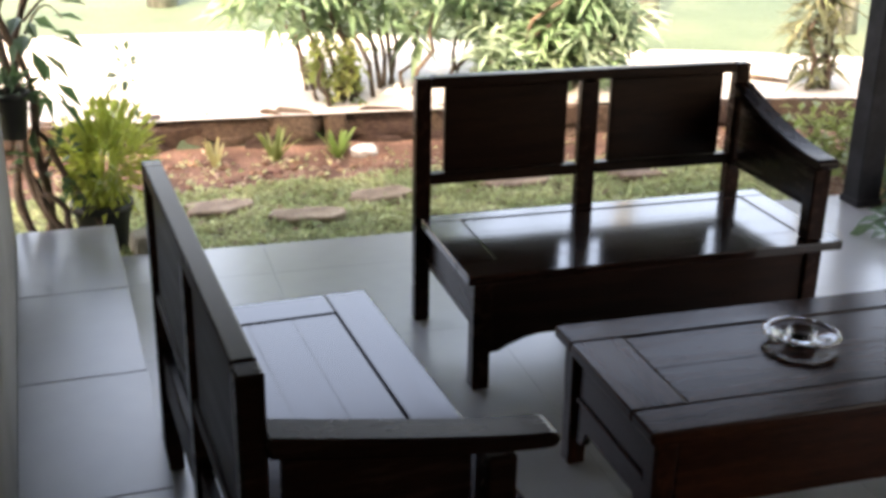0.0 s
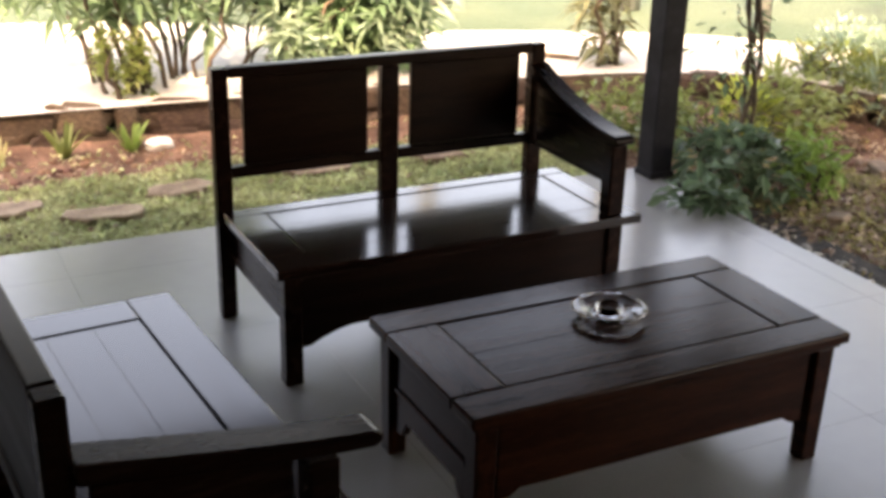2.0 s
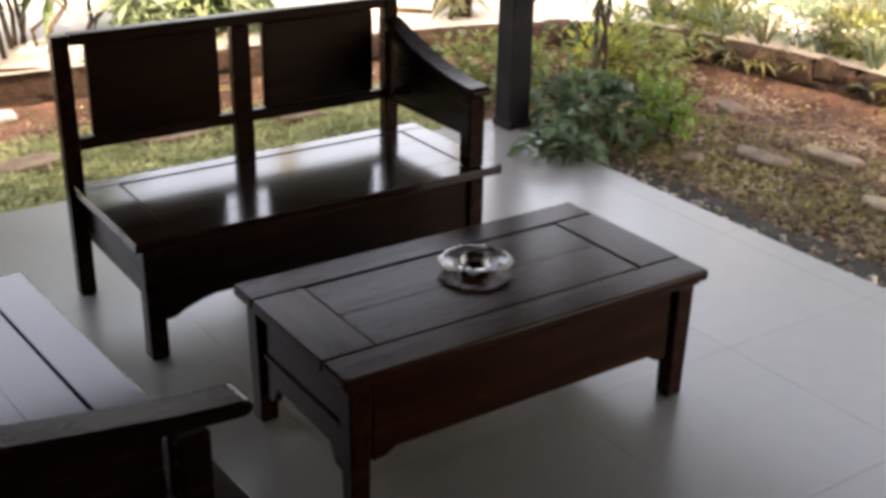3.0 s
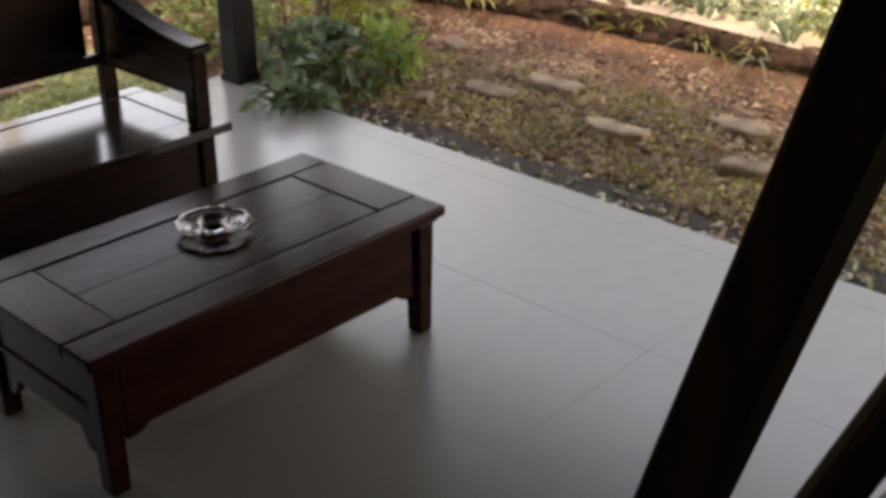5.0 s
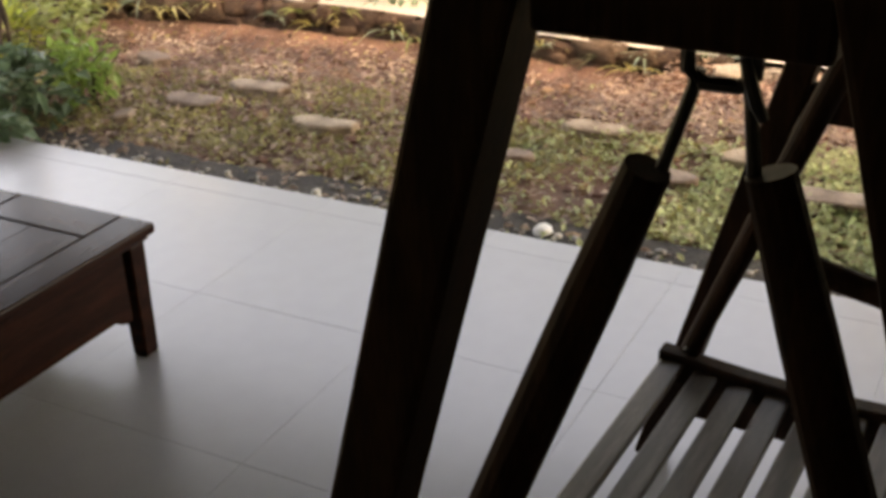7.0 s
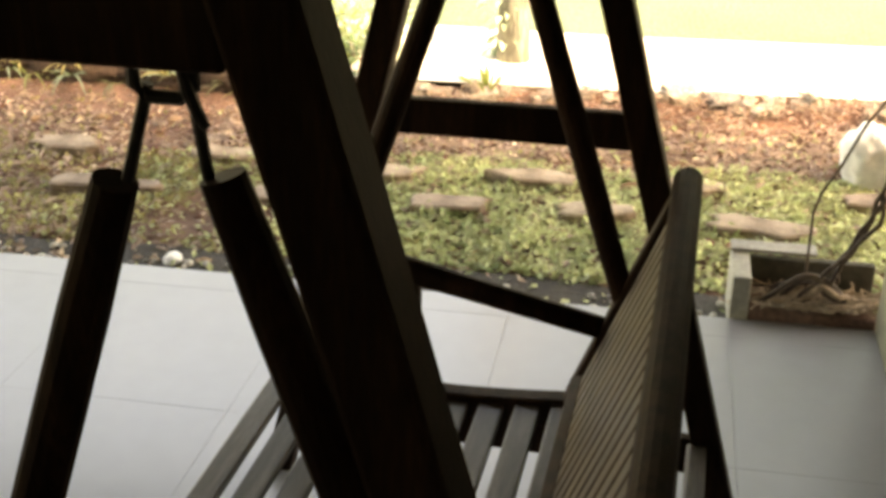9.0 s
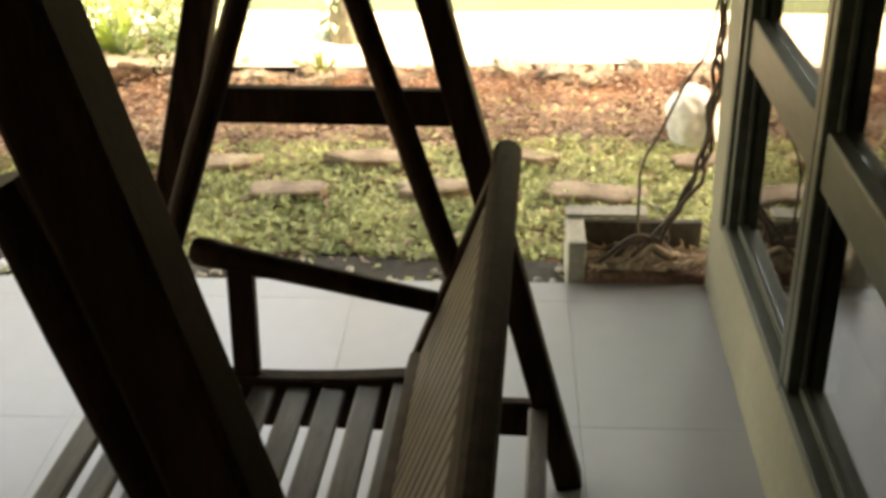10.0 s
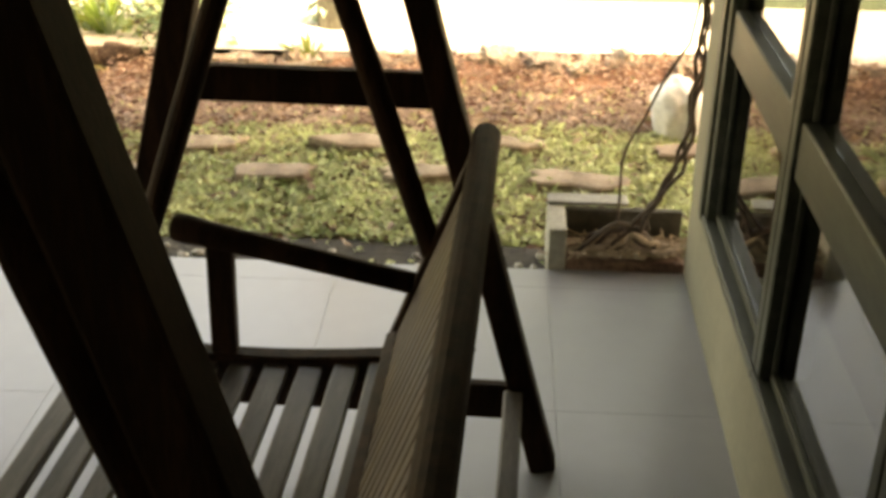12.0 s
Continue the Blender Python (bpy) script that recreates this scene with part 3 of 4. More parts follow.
# seat side rails, dished
for x in (SN, SF):
    o = []
    for i in range(13):
        f = i / 12
        y = 0.430 - 0.64 * f
        o.append((y, 0.352 - 0.022 * math.sin(math.pi * f) + 0.004))
    o += [(-0.21, 0.285), (0.43, 0.285)]
    part("side_rail", prism(o, "x", x - 0.02, x + 0.02, 0.004), SWING_WOOD, swing)
    part("arm_post", beam((x, 0.157, 0.335), (x, 0.150, 0.585), 0.05, 0.036, 0.006), SWING_WOOD, swing)
    bm = tube([(x, 0.243 - 0.468 * f, 0.604 - 0.099 * f) for f in (0.0, 0.008, 0.025, 0.07, 0.15, 0.5, 1.0)], [0.010, 0.021, 0.027, 0.029, 0.026, 0.023, 0.022], 16)
    part("armrest", bm, SWING_WOOD, swing, smooth=True)
for y in (0.42, -0.19):
    part("cross_rail", box((SN + 0.021, y - 0.014, 0.272), (SF - 0.021, y + 0.014, 0.318), 0.004), SWING_WOOD, swing)
NS = 9
for i in range(NS):
    f = i / (NS - 1)
    y = 0.400 - 0.56 * f
    z = 0.340 - 0.020 * math.sin(math.pi * f)
    part("seat_slat", box((SN + 0.021, y - 0.0245, z - 0.016), (SF - 0.021, y + 0.0245, z), 0.004), SLAT_WOOD, swing)

# backrest, leaning
BT, BB = Vector((0, -0.349, 0.803)), Vector((0, -0.170, 0.345))


def back_at(x, f, off=0.0):
    p = BB.lerp(BT, f)
    n = Vector((0, (BT - BB).z, -(BT - BB).y)).normalized()
    return Vector((x, p.y, p.z)) + n * off


part("back_top_rail", tube([back_at(SN - 0.03, 1.0), back_at(SN - 0.02, 1.0), back_at(SF + 0.02, 1.0), back_at(SF + 0.03, 1.0)], [0.019, 0.026, 0.026, 0.019], 16), SWING_WOOD, swing)
for x in (SN, SF):
    part("back_stile", beam(back_at(x, 0.0, -0.006), back_at(x, 0.97, -0.006), 0.044, 0.046, 0.006), SWING_WOOD, swing)
part("back_low_rail", beam(back_at(SN + 0.022, 0.10), back_at(SF - 0.022, 0.10), 0.045, 0.026, 0.004, (0, 0.94, -0.34)), SWING_WOOD, swing)
NB = 23
for i in range(NB):
    x = SN + 0.055 + (SF - SN - 0.11) * i / (NB - 1)
    part("back_slat", beam(back_at(x, 0.135), back_at(x, 0.965), 0.012, 0.036, 0.003), BACK_WOOD, swing)
part("ring_bracket", box((SF - 0.012, -0.318, 0.335), (SF + 0.012, -0.235, 0.372), 0.005), IRON, swing)
part("chain_ring", tube([(SF, -0.312 + 0.014 * math.cos(a), 0.385 + 0.014 * math.sin(a)) for a in [k * math.tau / 12 for k in range(13)]], 0.004, 6), IRON, swing)

# ---------------------------------------------------------------- garden ground
WALL_LINE = [(-6.0, 6.05), (-2.0, 6.02), (0.62, 5.98), (1.84, 5.92), (3.1, 5.82), (4.2, 5.62), (4.85, 5.25), (5.12, 4.5), (5.25, 3.5), (5.22, 2.2), (5.32, 0.8), (5.42, -0.6), (5.5, -4.0)]
PATH_FAR = [(-6.0, 8.2), (-2.0, 8.2), (0.62, 8.15), (1.84, 7.95), (3.2, 7.2), (4.7, 6.6), (5.6, 5.9), (6.0, 4.8), (6.15, 3.6), (6.15, 2.2), (6.2, 0.8), (6.25, -0.6), (6.3, -4.0)]


def smooth_line(pts, n):
    """Evenly spaced points on a Catmull-Rom curve."""
    P = [Vector((*p, 0)) for p in pts]
    out = []
    for i in range(len(P) - 1):
        a, b, c, d = P[max(i - 1, 0)], P[i], P[i + 1], P[min(i + 2, len(P) - 1)]
        for k in range(n):
            t = k / n
            out.append(0.5 * (2 * b + (c - a) * t + (2 * a - 5 * b + 4 * c - d) * t * t + (3 * b - 3 * c + d - a) * t ** 3))
    out.append(P[-1])
    return out


inner = smooth_line(WALL_LINE, 14)
outer = smooth_line(PATH_FAR, 14)


def out_z(x, y):
    """Height of the ground behind the little wall."""
    f = max(0.0, min(1.0, (y - 0.5) / 4.0))
    return 0.015 + 0.095 * f


def bed_z(x, y):
    return -0.062 + 0.016 * noise.noise(Vector((x * 1.3, y * 1.3, 0))) + 0.008 * noise.noise(Vector((x * 6, y * 6, 3)))


def wall_dist(x, y):
    """Signed distance to the wall's line, positive on the porch side."""
    best, sgn = 1e9, 1
    for a, b in zip(inner[::2], inner[2::2]):
        d = b - a
        t = max(0, min(1, ((x - a.x) * d.x + (y - a.y) * d.y) / max(d.length_squared, 1e-9)))
        qx, qy = a.x + d.x * t, a.y + d.y * t
        e = math.hypot(x - qx, y - qy)
        if e < best:
            best, sgn = e, 1 if (d.x * (y - a.y) - d.y * (x - a.x)) < 0 else -1
    return best * sgn


# one sheet to the horizon
def axis_steps(lo, hi, near_lo, near_hi, step):
    vals = list(np.arange(near_lo, near_hi + 1e-6, step))
    s, v = step, near_lo
    while v > lo:
        s *= 1.6
        v -= s
        vals.append(v)
    s, v = step, near_hi
    while v < hi:
        s *= 1.6
        v += s
        vals.append(v)
    return sorted(vals)


xs, ys = axis_steps(-400, 400, -3, 12, 0.25), axis_steps(-400, 400, -4, 14, 0.25)
bm = bmesh.new()
grid = []
for x in xs:
    row = []
    for y in ys:
        d = wall_dist(x, y) if (-7 < x < 14 and -5 < y < 16) else -5
        z = -0.30 if d > -0.02 and y > -4.2 else out_z(x, y) + 0.03 * noise.noise(Vector((x * 0.4, y * 0.4, 7))) * min(1, max(0, -d - 0.9))
        row.append(bm.verts.new((x, y, z)))
    grid.append(row)
for i in range(len(xs) - 1):
    for j in range(len(ys) - 1):
        bm.faces.new((grid[i][j], grid[i + 1][j], grid[i + 1][j + 1], grid[i][j + 1]))
ground = part("ground", bm, LAWN, None, smooth=True)
tagged(ground, "sunlit pale green lawn beyond the path", "lawn", kind="structure")

# garden bed between the porch and the wall
bm = bmesh.new()
step = 0.08
vs = {}
for i in range(-38, 74):
    for j in range(-38, 80):
        x, y = i * step, j * step
        if wall_dist(x, y) > -0.16 and (x > EDGE_X - 0.3 or y > EDGE_Y - 0.3):
            vs[i, j] = bm.verts.new((x, y, bed_z(x, y) + (0.10 if y > 1.8 else 0.24) * max(0, 0.35 - abs(wall_dist(x, y)))))
for (i, j), v in list(vs.items()):
    q = [vs.get(k) for k in ((i, j), (i + 1, j), (i + 1, j + 1), (i, j + 1))]
    if all(q):
        bm.faces.new(q)
bed = part("garden_bed", bm, SOIL, None, smooth=True)
tagged(bed, "red-brown soil bed between porch and stone edging", "soil", kind="structure")

# strip of darker soil against the porch's long edge
bm = bmesh.new()
prev = None
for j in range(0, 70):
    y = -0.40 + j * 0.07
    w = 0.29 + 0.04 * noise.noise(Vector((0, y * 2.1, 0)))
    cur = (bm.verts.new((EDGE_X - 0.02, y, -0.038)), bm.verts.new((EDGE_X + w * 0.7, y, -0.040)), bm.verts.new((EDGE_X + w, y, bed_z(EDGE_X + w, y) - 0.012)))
    if prev:
        bm.faces.new((prev[0], prev[1], cur[1], cur[0]))
        bm.faces.new((prev[1], prev[2], cur[2], cur[1]))
    prev = cur
edge_strip = part("soil_strip", bm, DARK_SOIL, None, smooth=True)
tagged(edge_strip, "dark soil strip along the porch edge", "soil", kind="structure")

# concrete path
bm = bmesh.new()
prev = None
for a, b in zip(inner, outer):
    cur = []
    for k in range(5):
        p = a.lerp(b, -0.03 + 1.03 * k / 4)
        cur.append(bm.verts.new((p.x, p.y, out_z(p.x, p.y) + 0.012)))
    if prev:
        for k in range(4):
            bm.faces.new((prev[k], prev[k + 1], cur[k + 1], cur[k]))
    prev = cur
bmesh.ops.recalc_face_normals(bm, faces=bm.faces)
if sum(f.normal.z for f in bm.faces) < 0:
    bmesh.ops.reverse_faces(bm, faces=bm.faces)
path = part("garden_path", bm, ROAD, None)
tagged(path, "sun-bleached concrete path behind the stone edging", "path", kind="structure")

# stone edging
edging = thing("stone_edging", "low rough wall of brown stones holding up the path", "stone wall", kind="structure")
rock_meshes = [mesh_of("stone", rough_rock(1.12, 1.05, 1.15, k + 1, 3, 0.36), ROCK, True) for k in range(7)]
PALE_STONE = material("pale_edging_stone", (0.22, 0.185, 0.15), 0.9, spread=0.25, scale=9, fine=45, bump=0.7, bump_d=0.01,
                      second=(0.42, 0.38, 0.33), per_object=0.3)
pale_meshes = [mesh_of("stone", rough_rock(1.1, 1.1, 1.1, k + 31, 3, 0.7), PALE_STONE, True) for k in range(5)]
rng = random.Random(11)
k = 0
total = []
for a, b in zip(inner, inner[1:]):
    total.append((a, b, (b - a).length))
for course in range(2):
    run, target = 0.0, 0.11 * course
    for a, b, ln in total:
        while target < run + ln:
            p = a.lerp(b, (target - run) / ln)
            d = (b - a).normalized()
            w = rng.choice((0.13, 0.18, 0.24, 0.31, 0.38)) * rng.uniform(0.9, 1.15)
            small = p.y < 1.6
            if small:
                w *= 0.5
            elif p.x > 4.6:
                w *= 0.6
            if p.x > -2.2 and p.y > -2.2:
                top = out_z(p.x, p.y) + (0.008 if small else -0.004)
                h = (top + 0.11) * (0.42 if p.x > 4.6 else 0.5)
                z = top - h * (0.5 if course else 1.45) + rng.uniform(-0.018, 0.012)
                ob = new("stone", pale_meshes[k % 5] if small else rock_meshes[k % 7])
                ob.parent = edging
                ob.matrix_basis = (Matrix.Translation((p.x + d.y * rng.uniform(-0.01, 0.035) - (rng.uniform(0, 0.12) if small else 0), p.y - d.x * rng.uniform(-0.01, 0.035), z))
                                   @ pose(0, 0, 0, rng.uniform(-12, 12), rng.uniform(-9, 9), math.degrees(math.atan2(d.y, d.x)) + rng.uniform(-14, 14))
                                   @ Matrix.Diagonal((w * 0.72, rng.uniform(0.05, 0.11) if small else rng.uniform(0.07, 0.10), h * (rng.uniform(0.4, 1.1) if small else rng.uniform(0.75, 1.0)), 1)))
                k += 1
            target += w * (rng.uniform(0.5, 1.0) if small else 0.76)
        run += ln

# flat stepping stones
FLAGS = [(0.78, 5.07, 0.27, 0.13, 8), (1.115, 4.875, 0.28, 0.13, -5), (1.47, 5.05, 0.29, 0.13, 3), (2.13, 5.10, 0.30, 0.11, 2), (2.72, 5.08, 0.28, 0.11, 4),
         (3.82, 3.69, 0.10, 0.07, 30), (4.52, 4.12, 0.20, 0.10, 60), (4.08, 3.55, 0.12, 0.24, 6), (4.32, 3.36, 0.13, 0.26, 5),
         (4.05, 2.86, 0.12, 0.24, 0), (4.42, 2.52, 0.12, 0.24, -4), (4.06, 2.27, 0.12, 0.22, 8), (4.05, 2.02, 0.09, 0.10, 0), (4.43, 1.86, 0.12, 0.25, 0),
         (4.09, 1.50, 0.12, 0.26, 0), (4.38, 1.23, 0.12, 0.26, 3), (4.11, 0.92, 0.12, 0.27, -4), (4.385, 0.66, 0.12, 0.28, 2), (4.10, 0.41, 0.12, 0.24, 5),
         (4.41, 0.10, 0.11, 0.20, 0), (4.09, -0.14, 0.14, 0.30, -3), (4.40, -0.55, 0.12, 0.26, 0)]
for n, (x, y, a, b, rot) in enumerate(FLAGS):
    r2 = random.Random(n + 5)
    cnt = 13
    o = []
    for q in range(cnt):
        t = q * math.tau / cnt
        rr = 1 + r2.uniform(-0.24, 0.20)
        sq = (abs(math.cos(t)) ** 3.2 + abs(math.sin(t)) ** 3.2) ** (-1 / 3.2)
        o.append((math.cos(t) * a * 0.54 * rr * sq, math.sin(t) * b * 0.58 * rr * sq))
    bm = prism(o, "z", -0.025, 0.029, 0.007)
    st = new("stepping_stone", mesh_of("stepping_stone", bm, FLAG))
    st.matrix_basis = pose(x, y, bed_z(x, y) + 0.016, r2.uniform(-3, 3), r2.uniform(-3, 3), rot)
    tagged(st, "flat buff stepping stone sunk in the ground cover", "stepping stone", "stepping stones")

# white rock and pebbles by the porch edge
rk = part("white_rock", round_rock(0.040, 0.030, 0.014, 21), WHITE_ROCK, None, smooth=True)
rk.matrix_basis = pose(3.505, 1.69, -0.028, 0, 0, 20)
tagged(rk, "small white rock lying at the porch edge", "rock")
rk = part("white_rock", round_rock(0.07, 0.045, 0.035, 23), WHITE_ROCK, None, smooth=True)
rk.matrix_basis = pose(1.545, 5.72, -0.03, 0, 0, 10)
tagged(rk, "small pale rock lying on the red soil", "rock")
rk = part("white_boulder", round_rock(0.105, 0.09, 0.15, 31), WHITE_ROCK, None, smooth=True)
rk.matrix_basis = pose(4.66, -0.53, 0.03, 0, 0, 30)
tagged(rk, "white-painted boulder standing on the red soil", "boulder")
bm = bmesh.new()
rng = np.random.default_rng(5)
for n in range(230):
    y = rng.uniform(-0.2, 4.2)
    x = EDGE_X + 0.012 + abs(rng.normal(0.05, 0.05))
    r = rng.uniform(0.006, 0.017)
    m0 = Matrix.Translation((x, y, -0.038 + r * 0.35)) @ pose(0, 0, 0, 0, 0, rng.uniform(0, 180)) @ Matrix.Diagonal((r * 1.3, r, r * 0.75, 1))
    bmesh.ops.create_icosphere(bm, subdivisions=1, radius=1.0, matrix=m0)
PEBBLE = material("grey_pebble", (0.24, 0.22, 0.19), 0.8, spread=0.2, second=(0.45, 0.42, 0.37), island=0.5, bump=0.2)
tagged(part("pebbles", bm, PEBBLE, None, smooth=True), "small grey and pale pebbles washed along the porch edge", "pebbles", kind="stuff")


# ground cover, dry leaves
def scatter(n, seed, keep):
    r = np.random.default_rng(seed)
    out = []
    while len(out) < n:
        x, y = r.uniform(-1.2, 5.6), r.uniform(-1.6, 6.1)
        if x < EDGE_X + 0.02 and y < EDGE_Y + 0.02:
            continue
        d = wall_dist(x, y)
        if d < 0.05:
            continue
        if r.uniform() < keep(x, y, d):
            out.append((x, y, bed_z(x, y)))
    return np.array(out)


def clump(x, y, s, k=0.0):
    return noise.noise(Vector((x * s, y * s, k)))


def cover_keep(x, y, d):
    if y > EDGE_Y - 0.1 and x < 3.3:
        f = 1.0 if y < 5.36 + 0.08 * clump(x, 0, 2.0) else 0.04
        return f
    if x - EDGE_X < 0.23 + 0.04 * clump(0, y, 2.1):
        return 0.03
    f = 1.0 if d > 0.75 + 0.15 * clump(x, y, 1.5) else 0.05
    if y > 2.2:
        f *= 0.20 + max(0, 0.85 * clump(x, y, 2.2, 4) + 0.06)
    elif y > 1.4:
        f *= 0.45 + 0.9 * clump(x, y, 1.7, 2)
    else:
        f *= 0.85 + 0.5 * clump(x, y, 1.7, 2)
    return max(0.02, min(1, f))


pts = scatter(54000, 3, cover_keep)
r = np.random.default_rng(8)
aim = r.normal(0, 1, (len(pts), 3))
aim[:, 2] = np.abs(aim[:, 2]) * 0.7 + 0.15
pts[:, 2] += r.uniform(0.0, 1.0, len(pts)) * np.array([0.018 + 0.040 * max(0.0, clump(p[0], p[1], 9.0, 5)) for p in pts])
drier = (pts[:, 0] > EDGE_X) & (pts[:, 1] + 0.5 * r.normal(0, 1, len(pts)) > 1.7)
tagged(leaf_part("ground_cover", pts[~drier], aim[~drier], 0.036, 0.021, L_COVER, None, seed=4), "low mat of small green ground-cover leaves", "ground cover", kind="stuff")
tagged(leaf_part("dry_ground_cover", pts[drier], aim[drier], 0.033, 0.018, L_DRYCOVER, None, seed=5), "thin drying olive-brown ground cover on the soil", "ground cover", kind="stuff")
pts = scatter(9500, 13, lambda x, y, d: 0.15 if (y > EDGE_Y and x < 3.3) else (0.9 if d < 0.9 or y > 2 else 0.35))
aim = r.normal(0, 1, (len(pts), 3))
aim[:, 2] *= 0.25
pts[:, 2] += r.uniform(0.004, 0.022, len(pts))
tagged(leaf_part("fallen_leaves", pts, aim, 0.05, 0.022, L_DRY, None, seed=6, fold=0.35), "dry brown fallen leaves on soil and ground cover", "leaf litter", kind="stuff")
pts = scatter(6500, 23, lambda x, y, d: 1.0 if (x > EDGE_X + 0.5 and y < 2.0 + 0.3 * clump(x, y, 1.5) and d < 0.72 + 0.12 * clump(x, y, 2.0)) else 0.012)
aim = r.normal(0, 1, (len(pts), 3))
aim[:, 2] *= 0.3
pts[:, 2] += r.uniform(0.01, 0.035, len(pts)) + np.array([0.24 * max(0.0, 0.35 - abs(wall_dist(p[0], p[1]))) for p in pts]) * (pts[:, 1] < 1.8)
tagged(leaf_part("bleached_litter", pts, aim, 0.036, 0.017, L_LITTER, None, seed=16, fold=0.35), "bleached pinkish leaf litter on the soil below the edging", "leaf litter", kind="stuff")
bm = bmesh.new()
for n in range(2600):
    while True:
        x, y = rng.uniform(-0.8, 5.4), rng.uniform(-1.2, 6.0)
        if (x > EDGE_X + 0.08 or y > EDGE_Y + 0.1) and wall_dist(x, y) > 0.03:
            break
    s = 0.006 + 0.026 * rng.uniform(0, 1) ** 2.5
    m0 = Matrix.Translation((x, y, bed_z(x, y) + s * 0.2)) @ pose(0, 0, 0, 0, 0, rng.uniform(0, 180)) @ Matrix.Diagonal((s * 1.3, s, s * 0.7, 1))
    bmesh.ops.create_icosphere(bm, subdivisions=1, radius=1.0, matrix=m0)
CLOD = material("soil_clod", (0.13, 0.065, 0.042), 0.95, spread=0.3, second=(0.26, 0.15, 0.10), island=0.4, bump=0.6)
tagged(part("soil_clods", bm, CLOD, None), "crumbled red-brown clods on the soil", "soil", kind="stuff")


# ---------------------------------------------------------------- plants
def cloud(n, c, rad, seed, shell=0.55):
    """Points thickly spread in an uneven ellipsoid, with outward directions."""
    r = np.random.default_rng(seed)
    d = r.normal(0, 1, (n, 3))
    d /= np.linalg.norm(d, axis=1, keepdims=True)
    q = (shell + (1 - shell) * r.uniform(0, 1, n) ** 0.6) * (1 + 0.28 * np.sin(3.1 * d[:, 0] + 4.7 * d[:, 1] * d[:, 2] + seed) * np.cos(2.3 * d[:, 1] + seed * 1.7))
    return np.array(c) + d * q[:, None] * np.array(rad), d


def stems(bm, base, tips, r0, r1, seed, sway=0.06, sides=6, apart=0.55):
    rr = random.Random(seed)
    for tip in tips:
        b = Vector(tip)
        a = Vector(base) + Vector((b.x * apart + rr.uniform(-0.05, 0.05), b.y * apart + rr.uniform(-0.05, 0.05), 0))
        pts = []
        for i in range(7):
            f = i / 6
            p = a.lerp(b, f) + Vector((rr.uniform(-sway, sway), rr.uniform(-sway, sway), 0)) * math.sin(math.pi * f)
            p.z = a.z + (b.z - a.z) * f ** 0.8
            pts.append(p)
        tube(pts, [r0 + (r1 - r0) * i / 6 for i in range(7)], sides, bm)
    return bm


def stem_parts(parent, tips, r0, r1, seed):
    for n, tip in enumerate(tips):
        part("stem", stems(bmesh.new(), (0, 0, 0), [tip], r0, r1, seed * 50 + n), STEM, parent, smooth=True)


# tall narrow-leaved shrub behind the edging
def tufted_shrub(name, label, base, tips, leaf, L, W, per, mat, seed, spread=0.9, droop=0.5, cat="shrub"):
    t = thing(name, label, cat, Matrix.Translation(base))
    loc = [Vector(p) - Vector(base) for p in tips]
    stem_parts(t, loc[::4], 0.014, 0.006, seed)
    P, A = [], []
    r = np.random.default_rng(seed)
    for p in loc:
        for n in range(per):
            h = r.uniform(-0.16, 0.04)
            a = r.uniform(0, math.tau)
            e = r.normal(0.15, 0.45)
            P.append((p.x + r.normal(0, 0.012), p.y + r.normal(0, 0.012), p.z + h))
            A.append((math.cos(a) * spread, math.sin(a) * spread, e))
    leaf_part("foliage", P, A, L, W, mat, t, seed=seed, droop=droop)
    return t


rr = random.Random(4)
tips = []
for n in range(85):
    x = rr.uniform(1.05, 3.05)
    y = rr.uniform(5.98, 6.7)
    env = 1 - ((x - 1.9) / 1.25) ** 2
    lo = 0.50 + 0.10 * abs(x - 2.0)
    if x > 2.35:
        lo = 0.30
    tips.append((x, y, rr.uniform(lo, lo + 0.15 + 0.95 * max(0.1, env))))
tufted_shrub("oleander_bush", "tall shrub with narrow blue-green leaves behind the edging", (1.85, 6.25, 0.10), tips, None, 0.22, 0.038, 46, L_OLEANDER, 3)
tips = [(2.25 + rr.uniform(0, 0.85), 6.05 + rr.uniform(-0.1, 0.35), rr.uniform(0.22, 0.72)) for n in range(34)]
tufted_shrub("oleander_bush", "low arching shrub with pale narrow leaves beside the path", (2.6, 6.15, 0.10), tips, None, 0.21, 0.028, 22, L_SAGE, 9)
tips = [(1.47 + rr.uniform(-0.14, 0.14), 6.08 + rr.uniform(-0.1, 0.1), rr.uniform(0.22, 0.44)) for n in range(26)]
tufted_shrub("yellow_shrub", "small yellow-green leafy shrub at the path's edge", (1.47, 6.08, 0.10), tips, None, 0.055, 0.026, 22, L_YELLOW, 17)


